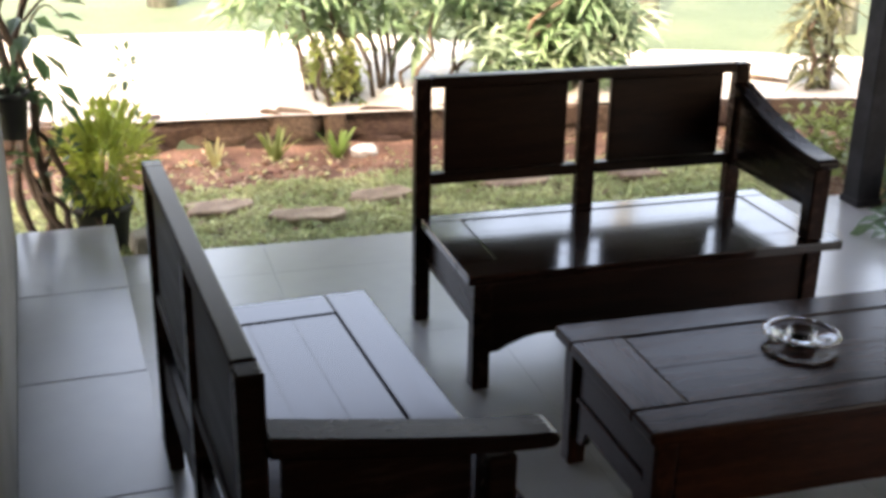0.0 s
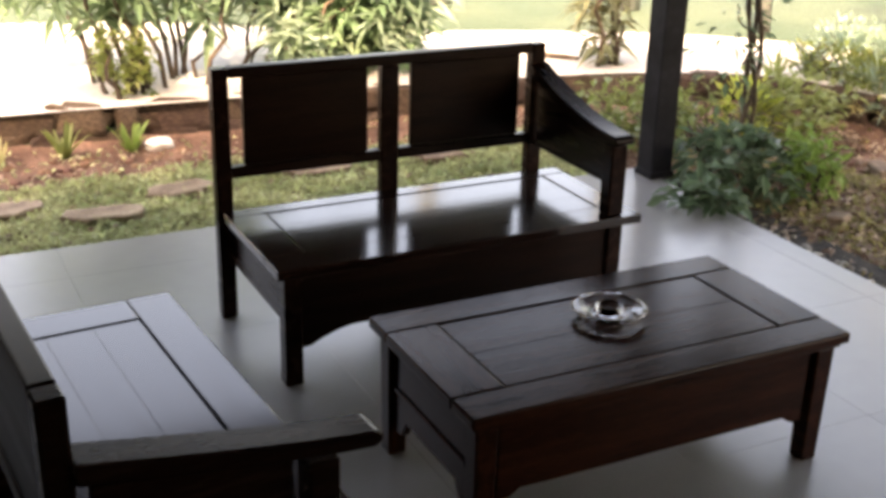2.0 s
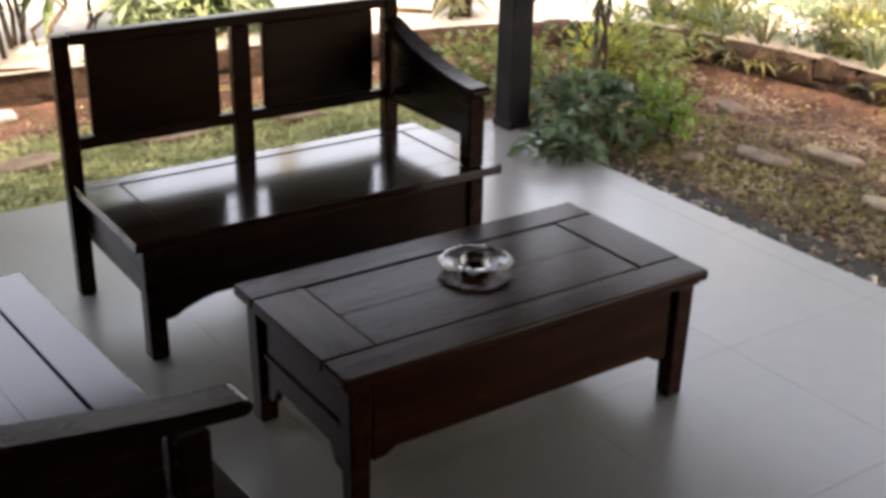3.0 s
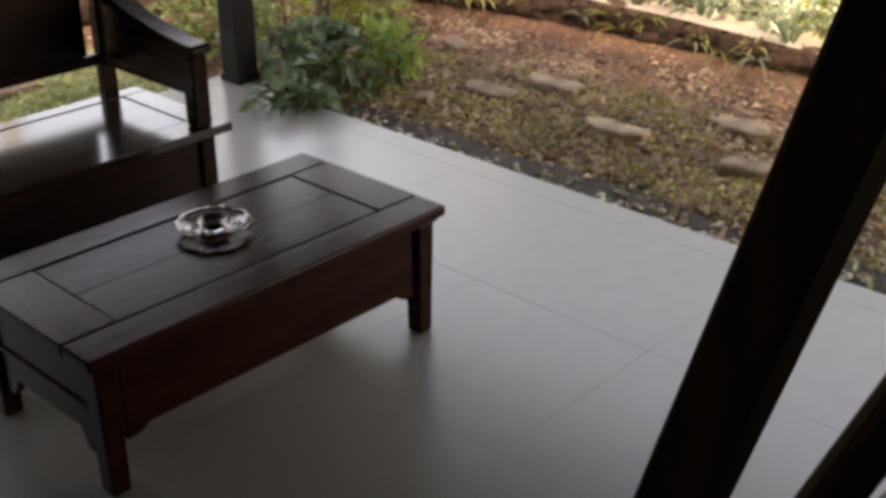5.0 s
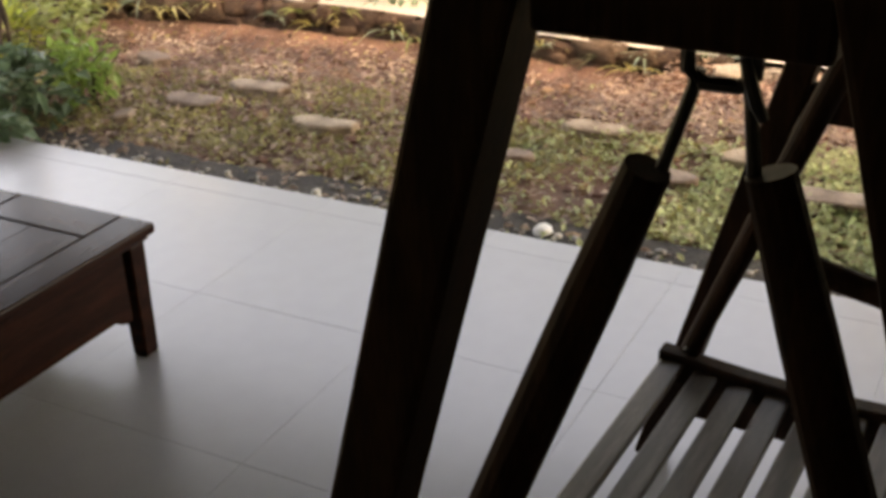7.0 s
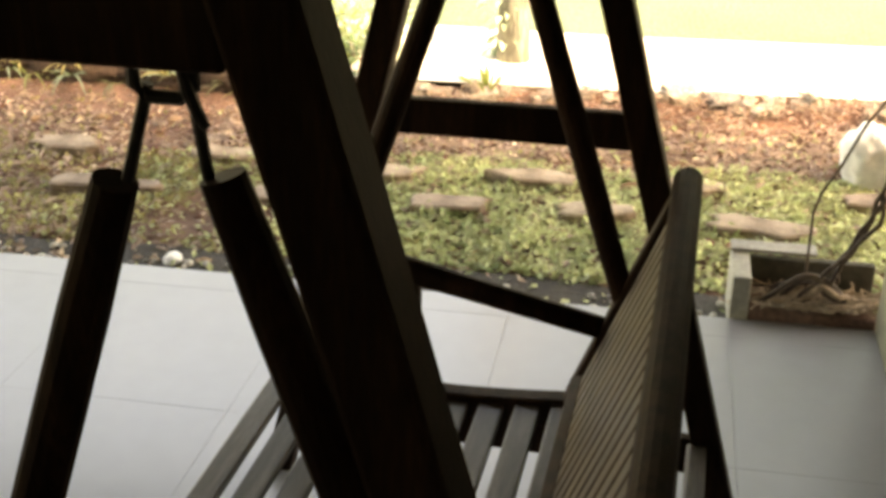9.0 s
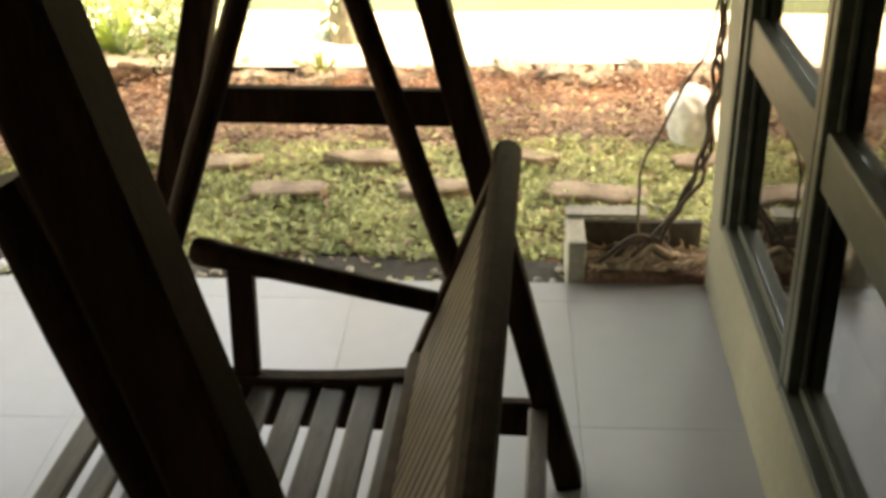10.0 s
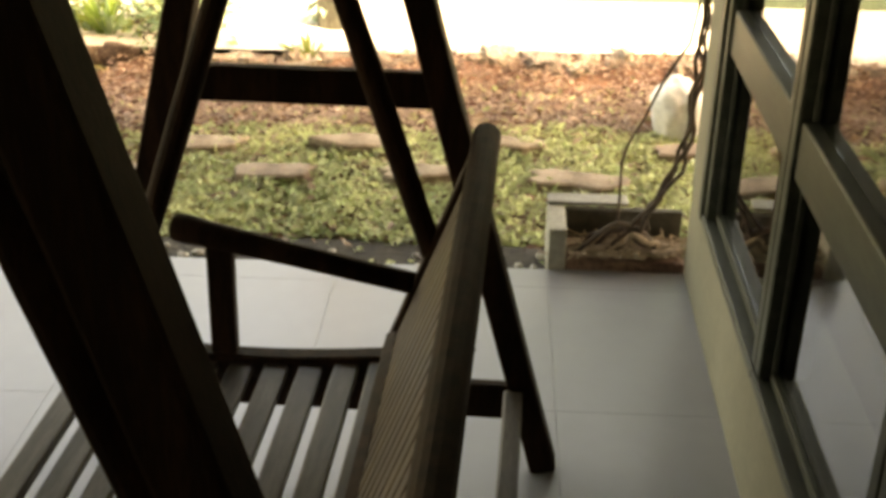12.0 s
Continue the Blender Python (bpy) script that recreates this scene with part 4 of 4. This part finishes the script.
def strap_plant(name, label, base, n, L, W, mat, seed, lean=0.6, cat="plant", parent=None, up=0.75, split=False):
    """A tuft of arching strap leaves out of one crown."""
    r = np.random.default_rng(seed)
    bm = bmesh.new()
    whole = thing(name, label, cat, Matrix.Translation(base)) if split else None
    for i in range(n):
        if split:
            bm = bmesh.new()
        a = r.uniform(0, math.tau)
        ln = L * r.uniform(0.55, 1.1)
        out = lean * r.uniform(0.3, 1.0)
        w = W * r.uniform(0.7, 1.2)
        side = Vector((-math.sin(a), math.cos(a), 0))
        rows = []
        for k in range(6):
            f = k / 5
            rad = ln * out * f
            z = ln * (up * f * 1.35 - 0.75 * out * f * f)
            p = Vector((math.cos(a) * (0.015 + rad), math.sin(a) * (0.015 + rad), z))
            ww = w * (0.55 + 0.9 * f) * (1 - f ** 3) + 0.0008
            rows.append((bm.verts.new(p + side * ww * 0.5), bm.verts.new(p - Vector((0, 0, ww * 0.25))), bm.verts.new(p - side * ww * 0.5)))
        for q, s in zip(rows, rows[1:]):
            bm.faces.new((q[0], q[1], s[1], s[0]))
            bm.faces.new((q[1], q[2], s[2], s[1]))
        if split:
            part("leaf", bm, mat, whole)
    if split:
        return whole
    if parent is None:
        ob = part(name, bm, mat, None)
        ob.matrix_basis = Matrix.Translation(base)
        return tagged(ob, label, cat)
    ob = part(name, bm, mat, parent)
    ob.matrix_basis = Matrix.Translation(base)
    return ob


tips = [(4.11 + rr.uniform(-0.09, 0.09), 5.84 + rr.uniform(-0.08, 0.08), 0.24 + 0.034 * n) for n in range(24)]
tufted_shrub("strap_leaf_plant", "upright yellow-green plant with stacked strap leaves beside the path", (4.11, 5.84, 0.10), tips, None, 0.19, 0.034, 13, L_OLD, 5, 0.9, 0.7, "plant")
for n, (x, y, L, mt) in enumerate(((0.83, 5.68, 0.20, L_PALE), (1.11, 5.72, 0.22, L_YELLOW), (1.42, 5.73, 0.20, L_BRIGHT))):
    strap_plant("seedling", "young strap-leaved seedling planted in the red soil", (x, y, bed_z(x, y)), 14 + 5 * n, L, 0.022, mt, 40 + n, 0.62, split=True)

log = part("fallen_branch", tube([(3.78, 6.16, 0.135), (3.88, 6.09, 0.142), (3.96, 6.03, 0.138), (4.02, 5.97, 0.135)], [0.012, 0.016, 0.014, 0.008], 8), STEM, None, smooth=True)
tagged(log, "short dark branch lying on the pale path", "branch")

# bright potted plant at the end of the step
pot = thing("potted_plant", "dark pot with a bright yellow-green bushy plant beside the step", "potted plant", pose(0.315, 4.75, -0.07))
part("pot", lathe([(0.075, 0.0), (0.082, 0.006), (0.105, 0.17), (0.116, 0.172), (0.118, 0.20), (0.108, 0.202), (0.100, 0.175), (0.095, 0.172)], 28), POT, pot, smooth=True)
part("soil", lathe([(0.094, 0.165), (0.096, 0.171), (0.05, 0.178), (0.01, 0.18)], 20), DARK_SOIL, pot)
strap_plant("leaf_tuft", "", (0, 0, 0.17), 40, 0.46, 0.020, L_POT, 71, 0.40, parent=pot)
c, d = cloud(900, (0.03, 0.0, 0.38), (0.165, 0.15, 0.19), 73, 0.25)
leaf_part("foliage", c, d + np.array((0, 0, 0.5)), 0.062, 0.021, L_POT, pot, seed=74)
st = rough_rock(0.085, 0.075, 0.085, 44, 2, 0.15)
blk = part("pale_block", st, PALE_CONC, None)
blk.matrix_basis = pose(0.455, 4.60, -0.0, 0, 0, 12)
tagged(blk, "pale weathered concrete lump beside the pot", "block")
sp = thing("thin_sapling", "thin sapling with a few dark leaves behind the pot", "plant", pose(0.42, 5.2, -0.06))
part("stem", tube([(0, 0, 0), (0.02, 0.01, 0.2), (0.0, 0.0, 0.42), (0.03, 0.0, 0.66)], [0.006, 0.005, 0.004, 0.002], 6), STEM, sp)
c, d = cloud(26, (0.03, 0, 0.58), (0.07, 0.06, 0.13), 75, 0.2)
leaf_part("foliage", c, d, 0.07, 0.032, L_DARK, sp, seed=76)

# twisted vine climbing the wall's end beside the step
vine = thing("climbing_vine", "twisted woody vine with dark leaves at the wall's end", "vine", pose(0.06, 4.66, -0.06))
rr = random.Random(12)
for n in range(3):
    pts = []
    for k in range(30):
        f = k / 29
        ph = 8.5 * f + n * math.tau / 4
        pts.append((0.03 + 0.045 * math.sin(ph) + 0.02 * math.sin(23 * f + n) - 0.03 * f, 0.05 + 0.045 * math.cos(ph) + rr.uniform(-0.006, 0.006), 2.0 * f))
    part("stem", tube(pts, [0.017 - 0.006 * k / 29 + 0.003 * math.sin(k * 1.7 + n) for k in range(30)], 8), STEM, vine, smooth=True)
for n, (x0, x1, top) in enumerate(((0.26, 0.03, 0.46), (0.16, -0.04, 0.34), (0.20, 0.06, 0.24))):
    pts = [(x0 + (x1 - x0) * f + 0.02 * math.sin(9 * f + n), -0.02 - 0.03 * n + 0.06 * f, 0.02 + top * math.sin(0.5 * math.pi * f) + 0.012 * math.sin(14 * f + n)) for f in [k / 13 for k in range(14)]]
    part("runner", tube(pts, [0.015 - 0.005 * k / 13 for k in range(14)], 7), STEM, vine, smooth=True)
for n in range(5):
    a, ln = rr.uniform(-0.3, 0.8), rr.uniform(0.10, 0.24)
    z0 = rr.uniform(0.3, 1.0)
    pts = [(0.05 + math.cos(a) * ln * f, 0.04 + 0.3 * math.sin(a) * ln * f, z0 + 0.10 * math.sin(2.6 * f)) for f in [k / 7 for k in range(8)]]
    part("twig", tube(pts, [0.006 - 0.004 * k / 7 for k in range(8)], 6), STEM, vine, smooth=True)
c, d = cloud(70, (0.05, 0.04, 0.95), (0.13, 0.12, 0.45), 81, 0.4)
leaf_part("foliage", c, d, 0.125, 0.055, L_DARK, vine, seed=82)
c, d = cloud(46, (0.10, 0.02, 0.36), (0.12, 0.08, 0.14), 83, 0.5)
leaf_part("low_foliage", c, d, 0.06, 0.036, L_DARK, vine, seed=84)

hp = thing("hanging_pot", "dark plastic pot hung on the wall's end post", "flower pot", pose(0.045, 4.575, 0.44))
part("pot", lathe([(0.040, 0.0), (0.046, 0.004), (0.060, 0.14), (0.068, 0.142), (0.069, 0.166), (0.062, 0.168), (0.056, 0.145), (0.05, 0.142)], 24), POT, hp, smooth=True)
part("soil", lathe([(0.050, 0.135), (0.054, 0.141), (0.02, 0.147), (0.005, 0.148)], 16), DARK_SOIL, hp)
part("bracket", tube([(-0.045, -0.045, 0.155), (-0.06, -0.075, 0.19), (-0.085, -0.09, 0.205)], 0.005, 8), IRON, hp)
for k in range(3):
    t0 = k * math.tau / 3 + 0.4
    part("hanger_wire", tube([(0.065 * math.cos(t0), 0.065 * math.sin(t0), 0.16), (0.03 * math.cos(t0), 0.03 * math.sin(t0), 0.27), (0, 0, 0.36)], 0.002, 6), IRON, hp)
c, d = cloud(60, (0.0, 0.0, 0.17), (0.07, 0.07, 0.05), 85, 0.3)
leaf_part("foliage", c, d + np.array((0, 0, 0.4)), 0.07, 0.03, L_DARK, hp, seed=86)

# planting round the corner post
sh = thing("leafy_shrub", "dark green leafy shrub spilling onto the porch floor", "shrub", pose(3.80, 4.30, -0.06))
rr = random.Random(3)
for bx_, by_ in ((-0.50, -0.30), (-0.42, -0.44), (-0.46, -0.24)):
    part("stem", tube([(-0.12, -0.12, 0.02), (-0.22, -0.18, 0.16), (0.7 * bx_, 0.8 * by_, 0.15), (bx_, by_, 0.085)], [0.006, 0.005, 0.004, 0.003], 6), STEM, sh, smooth=True)
stem_parts(sh, [(rr.uniform(-0.22, 0.22), rr.uniform(-0.26, 0.22), rr.uniform(0.12, 0.32)) for n in range(16)], 0.008, 0.003, 5)
c1, d1 = cloud(330, (-0.12, -0.14, 0.13), (0.22, 0.30, 0.17), 91, 0.3)
c2, d2 = cloud(90, (-0.47, -0.36, 0.115), (0.13, 0.16, 0.045), 92, 0.2)
c = np.concatenate([c1, c2])
d = np.concatenate([d1, d2])
c[:, 2] = np.maximum(c[:, 2], 0.015)
leaf_part("foliage", c, np.random.default_rng(7).normal(0, 1, d.shape) * np.array((1, 1, 0.45)) + 0.5 * d, 0.105, 0.048, L_MID, sh, seed=93)
sh = thing("leafy_shrub", "bright green ferny shrub in the soil bed", "shrub", pose(3.94, 4.00, -0.06))
c, d = cloud(230, (0.0, 0.0, 0.14), (0.12, 0.13, 0.16), 94, 0.25)
c[:, 2] = np.maximum(c[:, 2], 0.01)
stem_parts(sh, [(rr.uniform(-0.15, 0.15), rr.uniform(-0.15, 0.15), rr.uniform(0.12, 0.34)) for n in range(10)], 0.006, 0.002, 6)
leaf_part("foliage", c, np.random.default_rng(8).normal(0, 1, d.shape) * np.array((1, 1, 0.5)) + 0.5 * d, 0.075, 0.034, L_BRIGHT, sh, seed=95)
sh = thing("leafy_shrub", "small bright yellow-green shrub growing behind the post", "shrub", pose(4.30, 4.84, -0.06))
c, d = cloud(230, (0.0, 0.0, 0.15), (0.15, 0.15, 0.14), 104, 0.25)
c[:, 2] = np.maximum(c[:, 2], 0.01)
stem_parts(sh, [(rr.uniform(-0.12, 0.12), rr.uniform(-0.12, 0.12), rr.uniform(0.12, 0.26)) for n in range(8)], 0.006, 0.002, 16)
leaf_part("foliage", c, d + np.array((0, 0, 0.5)), 0.075, 0.030, L_POT, sh, seed=105)
sh = thing("leafy_shrub", "mixed yellow-green undergrowth behind the porch post", "shrub", pose(4.1, 5.0, -0.06))
c1, d1 = cloud(560, (-0.35, 0.02, 0.13), (0.58, 0.36, 0.16), 96, 0.2)
c2, d2 = cloud(380, (0.42, -0.25, 0.16), (0.30, 0.30, 0.19), 97, 0.2)
c, d = np.concatenate([c1, c2]), np.concatenate([d1, d2])
c[:, 2] = np.maximum(c[:, 2], 0.01)
stem_parts(sh, [(rr.uniform(-0.7, 0.6), rr.uniform(-0.4, 0.3), rr.uniform(0.12, 0.36)) for n in range(22)], 0.006, 0.002, 7)
leaf_part("foliage", c, np.random.default_rng(9).normal(0, 1, d.shape) * np.array((1, 1, 0.5)) + 0.4 * d, 0.078, 0.042, L_YELLOW, sh, seed=98)

hv = thing("hanging_vine", "dark bare vine stems hanging beside the porch post", "vine", pose(3.60, 4.42, -0.06))
rr = random.Random(21)
for n in range(3):
    pts = []
    for k in range(34):
        f = k / 33
        ph = 9 * f + n * math.tau / 3
        pts.append((0.20 + 0.028 * math.sin(ph) + 0.07 * math.sin(5.2 * f + 0.6) * (1 - f), -0.08 + 0.028 * math.cos(ph), 0.22 + 1.5 * f))
    part("stem", tube(pts, [0.011 + 0.003 * math.sin(2.1 * k + n) for k in range(34)], 7), STEM, hv, smooth=True)
for n in range(6):
    x0, z0, ln = rr.uniform(0.05, 0.30), rr.uniform(0.35, 1.1), rr.uniform(0.25, 0.5)
    q = rr.choice((-1, 1))
    pts = [(x0 + q * 0.22 * ln * math.sin(3.4 * f) + 0.02 * math.sin(13 * f + n), -0.06 + 0.05 * math.cos(5 * f + n), z0 + ln * f) for f in [k / 11 for k in range(12)]]
    part("tendril", tube(pts, [0.006 - 0.003 * k / 11 for k in range(12)], 6), STEM, hv, smooth=True)
c, d = cloud(110, (0.14, -0.05, 0.75), (0.22, 0.18, 0.6), 99, 0.2)
leaf_part("foliage", c, d, 0.06, 0.028, L_MID, hv, seed=100)

# undergrowth on top of the edging
rr = random.Random(31)
n = 0
for p in inner:
    if 1.55 < p.y < 5.3 and p.x > 4.8:
        n += 1
        if rr.random() > 0.75:
            continue
        x, y = p.x + rr.uniform(0.0, 0.25), p.y + rr.uniform(-0.12, 0.12)
        mt = rr.choice((L_YELLOW, L_SAGE, L_SAGE, L_OLD)) if y > 3.2 else rr.choice((L_OLEANDER, L_SAGE, L_YELLOW))
        if rr.random() < 0.45:
            strap_plant("grass_tuft", "pale strap-leaved tuft growing over the stone edging", (x, y, out_z(x, y)), 24, rr.uniform(0.20, 0.34), 0.016, mt, 200 + n, 0.8, "grass")
        else:
            t = thing("low_shrub", "low yellow-green shrub growing behind the stone edging", "shrub", pose(x + 0.12, y, out_z(x, y)))
            h = rr.uniform(0.13, 0.26)
            stem_parts(t, [(rr.uniform(-0.2, 0.15), rr.uniform(-0.2, 0.2), rr.uniform(0.5, 1.1) * h) for q in range(7)], 0.005, 0.002, n)
            c, d = cloud(330, (0, 0, h * 0.62), (0.22, 0.25, h * 0.62), 300 + n, 0.25)
            c[:, 2] = np.maximum(c[:, 2], 0.005)
            leaf_part("foliage", c, d + np.array((0, 0, 0.4)), 0.055, 0.026, mt, t, seed=400 + n)

rr = random.Random(57)
for n, p in enumerate(inner):
    if p.x > 4.6 and 1.3 < p.y < 5.2 and rr.random() < 0.7:
        x, y = p.x - rr.uniform(0.02, 0.10), p.y + rr.uniform(-0.1, 0.1)
        mt = rr.choice((L_PALE, L_OLD, L_SAGE, L_YELLOW))
        strap_plant("trailing_tuft", "straggling pale tuft hanging over the bank's face", (x, y, out_z(x, y) - rr.uniform(0.02, 0.10)), 16, rr.uniform(0.12, 0.22), 0.012, mt, 500 + n, 1.1, "grass", up=0.45)

strap_plant("grass_tuft", "pale strap-leaved tuft growing over the stone edging", (5.25, 0.98, 0.0), 22, 0.20, 0.016, L_YELLOW, 261, 0.8, "grass")
strap_plant("young_palm", "young palm-like plant growing behind the edging", (5.42, 1.92, 0.03), 26, 0.42, 0.022, L_BRIGHT, 262, 0.7, "plant")

# ---------------------------------------------------------------- planter at the wall's end, with climbing stems
pl = thing("planter", "low pale concrete planter edge at the wall's end", "planter", pose(EDGE_X, 0, 0))
part("curb", box((0.004, -0.052, -0.10), (0.20, 0.0, 0.126), 0.006), PALE_CONC, pl)
# the curb's dark colour paints in the shade under the cap stone
part("back_curb", box((0.172, -0.40, -0.10), (0.20, -0.054, 0.112), 0.005), SHADE_CONC, pl)
part("cap_stone", box((0.168, -0.24, 0.127), (0.235, 0.0, 0.138), 0.005), CONCRETE, pl)
part("soil", box((0.002, -0.395, -0.10), (0.170, -0.054, 0.028), 0.012), SOIL, pl)
cv = thing("climbing_vine", "bare brown vine stems climbing the window wall's end", "vine", pose(EDGE_X + 0.06, -0.33, 0.026))
rr = random.Random(8)
LINE = ((-0.02, 0.165), (0.10, 0.085), (0.20, 0.015), (0.30, -0.03), (0.42, -0.042), (0.6, -0.05), (1.1, -0.055), (1.5, -0.05), (1.88, -0.055))


def line_y(z):
    for (za, ya), (zb, yb) in zip(LINE, LINE[1:]):
        if z <= zb:
            f = (z - za) / (zb - za)
            return ya + (yb - ya) * f * f * (3 - 2 * f)
    return LINE[-1][1]


for n in range(3):
    pts = []
    for k in range(60):
        z = -0.02 + 1.88 * k / 59
        ph = 17 * z + n * math.tau / 3
        pts.append((0.010 * math.cos(ph) - 0.01 + 0.012 * n * (z < 0.3), line_y(z) + 0.010 * math.sin(ph) + 0.006 * math.sin(41 * z + n) - 0.03 * n * max(0, 1 - z / 0.22), z))
    part("stem", tube(pts, [0.0068 - 0.0025 * k / 59 for k in range(60)], 7), STEM, cv, smooth=True)
pts = [(0.03, 0.115, -0.01), (0.035, 0.128, 0.08), (0.03, 0.13, 0.18), (0.03, 0.132, 0.27), (0.03, 0.118, 0.33), (0.025, 0.08, 0.41), (0.02, 0.035, 0.53), (0.01, -0.02, 0.63), (0.0, -0.04, 0.8), (0.0, -0.045, 1.0)]
part("stem", tube(pts, 0.0042, 7), STEM, cv, smooth=True)
for n, (ex, ey, hump) in enumerate(((-0.035, 0.25, 0.085), (0.015, 0.20, 0.07), (-0.02, 0.15, 0.045), (0.04, 0.23, 0.05))):
    pts = []
    for k in range(16):
        f = k / 15
        pts.append((-0.01 + (ex + 0.01) * f + 0.008 * math.sin(7 * f + n), 0.02 + (ey - 0.02) * f + 0.010 * math.sin(9 * f + 2 * n),
                    0.012 + hump * math.sin(math.pi * f) ** 1.3 + 0.006 * math.sin(13 * f + n) + 0.02 * (1 - f)))
    part("root", tube(pts, [0.0115 - 0.005 * k / 15 for k in range(16)], 7), TWIG if n == 2 else STEM, cv, smooth=True)
bm = bmesh.new()
for n in range(260):
    x, y = rr.uniform(-0.05, 0.08), rr.uniform(-0.08, 0.22)
    a, ln = rr.uniform(0, math.tau), rr.uniform(0.03, 0.10)
    tube([(x, y, 0.01 + rr.uniform(0, 0.02)), (x + 0.5 * ln * math.cos(a), y + ln * math.sin(a), 0.012 + rr.uniform(0, 0.03))], 0.0034, 4, bm)
tagged(part("twigs", bm, TWIG, None), "dry pale twigs littering the planter soil", "twigs", kind="stuff").matrix_basis = pose(EDGE_X + 0.06, -0.30, 0.022)


# ---------------------------------------------------------------- trees on the lawn
def tree(x, y, r, h, seed, label, mossy=False):
    t = thing("tree", label, "tree", pose(x, y, out_z(x, y) - 0.03), group="lawn trees")
    rr = random.Random(seed)
    bm = bmesh.new()
    pts = [(0.03 * math.sin(k * 0.9 + seed), 0.03 * math.cos(k * 0.7 + seed), h * k / 9) for k in range(10)]
    tube(pts, [r * (1.35 if k == 0 else 1.08 - 0.06 * k) for k in range(10)], 12, bm)
    part("trunk", bm, BARK, t, smooth=True)
    bm = bmesh.new()
    ends = []
    for n in range(9):
        a = n * 2.4
        z0 = h * (0.7 + 0.03 * n)
        e = (math.cos(a) * rr.uniform(1.0, 1.8), math.sin(a) * rr.uniform(1.0, 1.8), h + rr.uniform(-0.5, 1.4))
        ends.append(e)
        tube([(0, 0, z0), (e[0] * 0.4, e[1] * 0.4, z0 + (e[2] - z0) * 0.6), e], [r * 0.45, r * 0.3, r * 0.1], 7, bm)
    part("limbs", bm, BARK, t, smooth=True)
    cs, ds = [], []
    for n, e in enumerate(ends):
        c, d = cloud(420, e, (0.85, 0.85, 0.6), seed * 10 + n, 0.2)
        cs.append(c)
        ds.append(d)
    leaf_part("crown", np.concatenate(cs), np.concatenate(ds), 0.22, 0.10, L_DARK, t, seed=seed)
    if mossy:
        c, d = cloud(260, (0, 0, 0.55), (r * 1.25, r * 1.25, 0.55), seed + 7, 0.8)
        leaf_part("creeper", c, d, 0.06, 0.035, L_SAGE, t, seed=seed + 8)
    return t


tree(0.80, 9.30, 0.085, 6.2, 1, "grey-barked young tree standing on the lawn")
tree(4.06, 7.95, 0.075, 6.0, 2, "slender grey-barked tree standing on the lawn")
tree(5.68, 0.95, 0.062, 5.2, 3, "grey-barked tree with a yellow-green creeper by the path", True)
tree(5.66, 6.30, 0.034, 4.6, 4, "slim dark-barked tree standing past the path")
tree(5.25, 7.35, 0.085, 5.6, 8, "grey-barked tree standing on the lawn behind the strap plant")
tree(7.3, -1.7, 0.09, 3.3, 5, "grey-barked tree standing beyond the path", True)
# row of added trees, out of view, that holds back low sky light
far_tree = tree(13.5, 3.0, 0.13, 3.0, 6, "unseen broad dark-leaved tree past the lawn, added to block low skylight")
for x, y, turn, size in ((13.0, -0.6, 50, 1.15), (14.2, 6.4, 110, 1.2), (12.6, 9.6, 200, 1.1), (12.8, -4.4, 170, 1.2)):
    copy_thing(far_tree, pose(x, y, out_z(x, y) - 0.05, 0, 0, turn) @ Matrix.Scale(size, 4))
pole = thing("garden_lamp_post", "thin white-painted metal post on the lawn", "post", pose(5.96, 5.24, out_z(6, 5.2)))
part("shaft", tube([(0, 0, 0), (0, 0, 1.5)], 0.016, 14), WHITE_PAINT, pole, smooth=True)
part("base", lathe([(0.045, 0.0), (0.045, 0.02), (0.028, 0.05), (0.017, 0.07)], 18), WHITE_PAINT, pole, smooth=True)

# ---------------------------------------------------------------- floor tiles
tile_cache = {}
for i in range(-3, 8):
    for j in range(-1, 9):
        x0, x1 = 2.68 - 0.6 * (4 - i) + 0.6, 2.68 - 0.6 * (4 - i) + 1.2
        y0, y1 = 0.6 * j, 0.6 * j + 0.6
        x0, x1, y0, y1 = max(x0, -0.55), min(x1, EDGE_X), max(y0, -0.397), min(y1, EDGE_Y)
        if x1 - x0 < 0.02 or y1 - y0 < 0.02:
            continue
        if x1 < 0.02:
            continue
        key = (round(x1 - x0, 3), round(y1 - y0, 3))
        if key not in tile_cache:
            tile_cache[key] = mesh_of("tile", box((0.0005, 0.0005, -0.012), (key[0] - 0.0005, key[1] - 0.0005, 0), 0.0004), TILE)
        ob = new("tile", tile_cache[key])
        ob.parent = slab
        ob.location = (x0, y0, 0)
for j in range(8):
    ob = new("tile", mesh_of("tile", box((0.002, -0.6 * j - 0.598, 0.105), (0.331, -0.6 * j - 0.002, 0.123), 0.0015), TILE))
    ob.parent = plinth
for j in range(8):
    ob = new("riser_tile", mesh_of("riser_tile", box((0.3255, -0.6 * j - 0.598, 0.001), (0.3305, -0.6 * j - 0.002, 0.104), 0.001), TILE))
    ob.parent = plinth
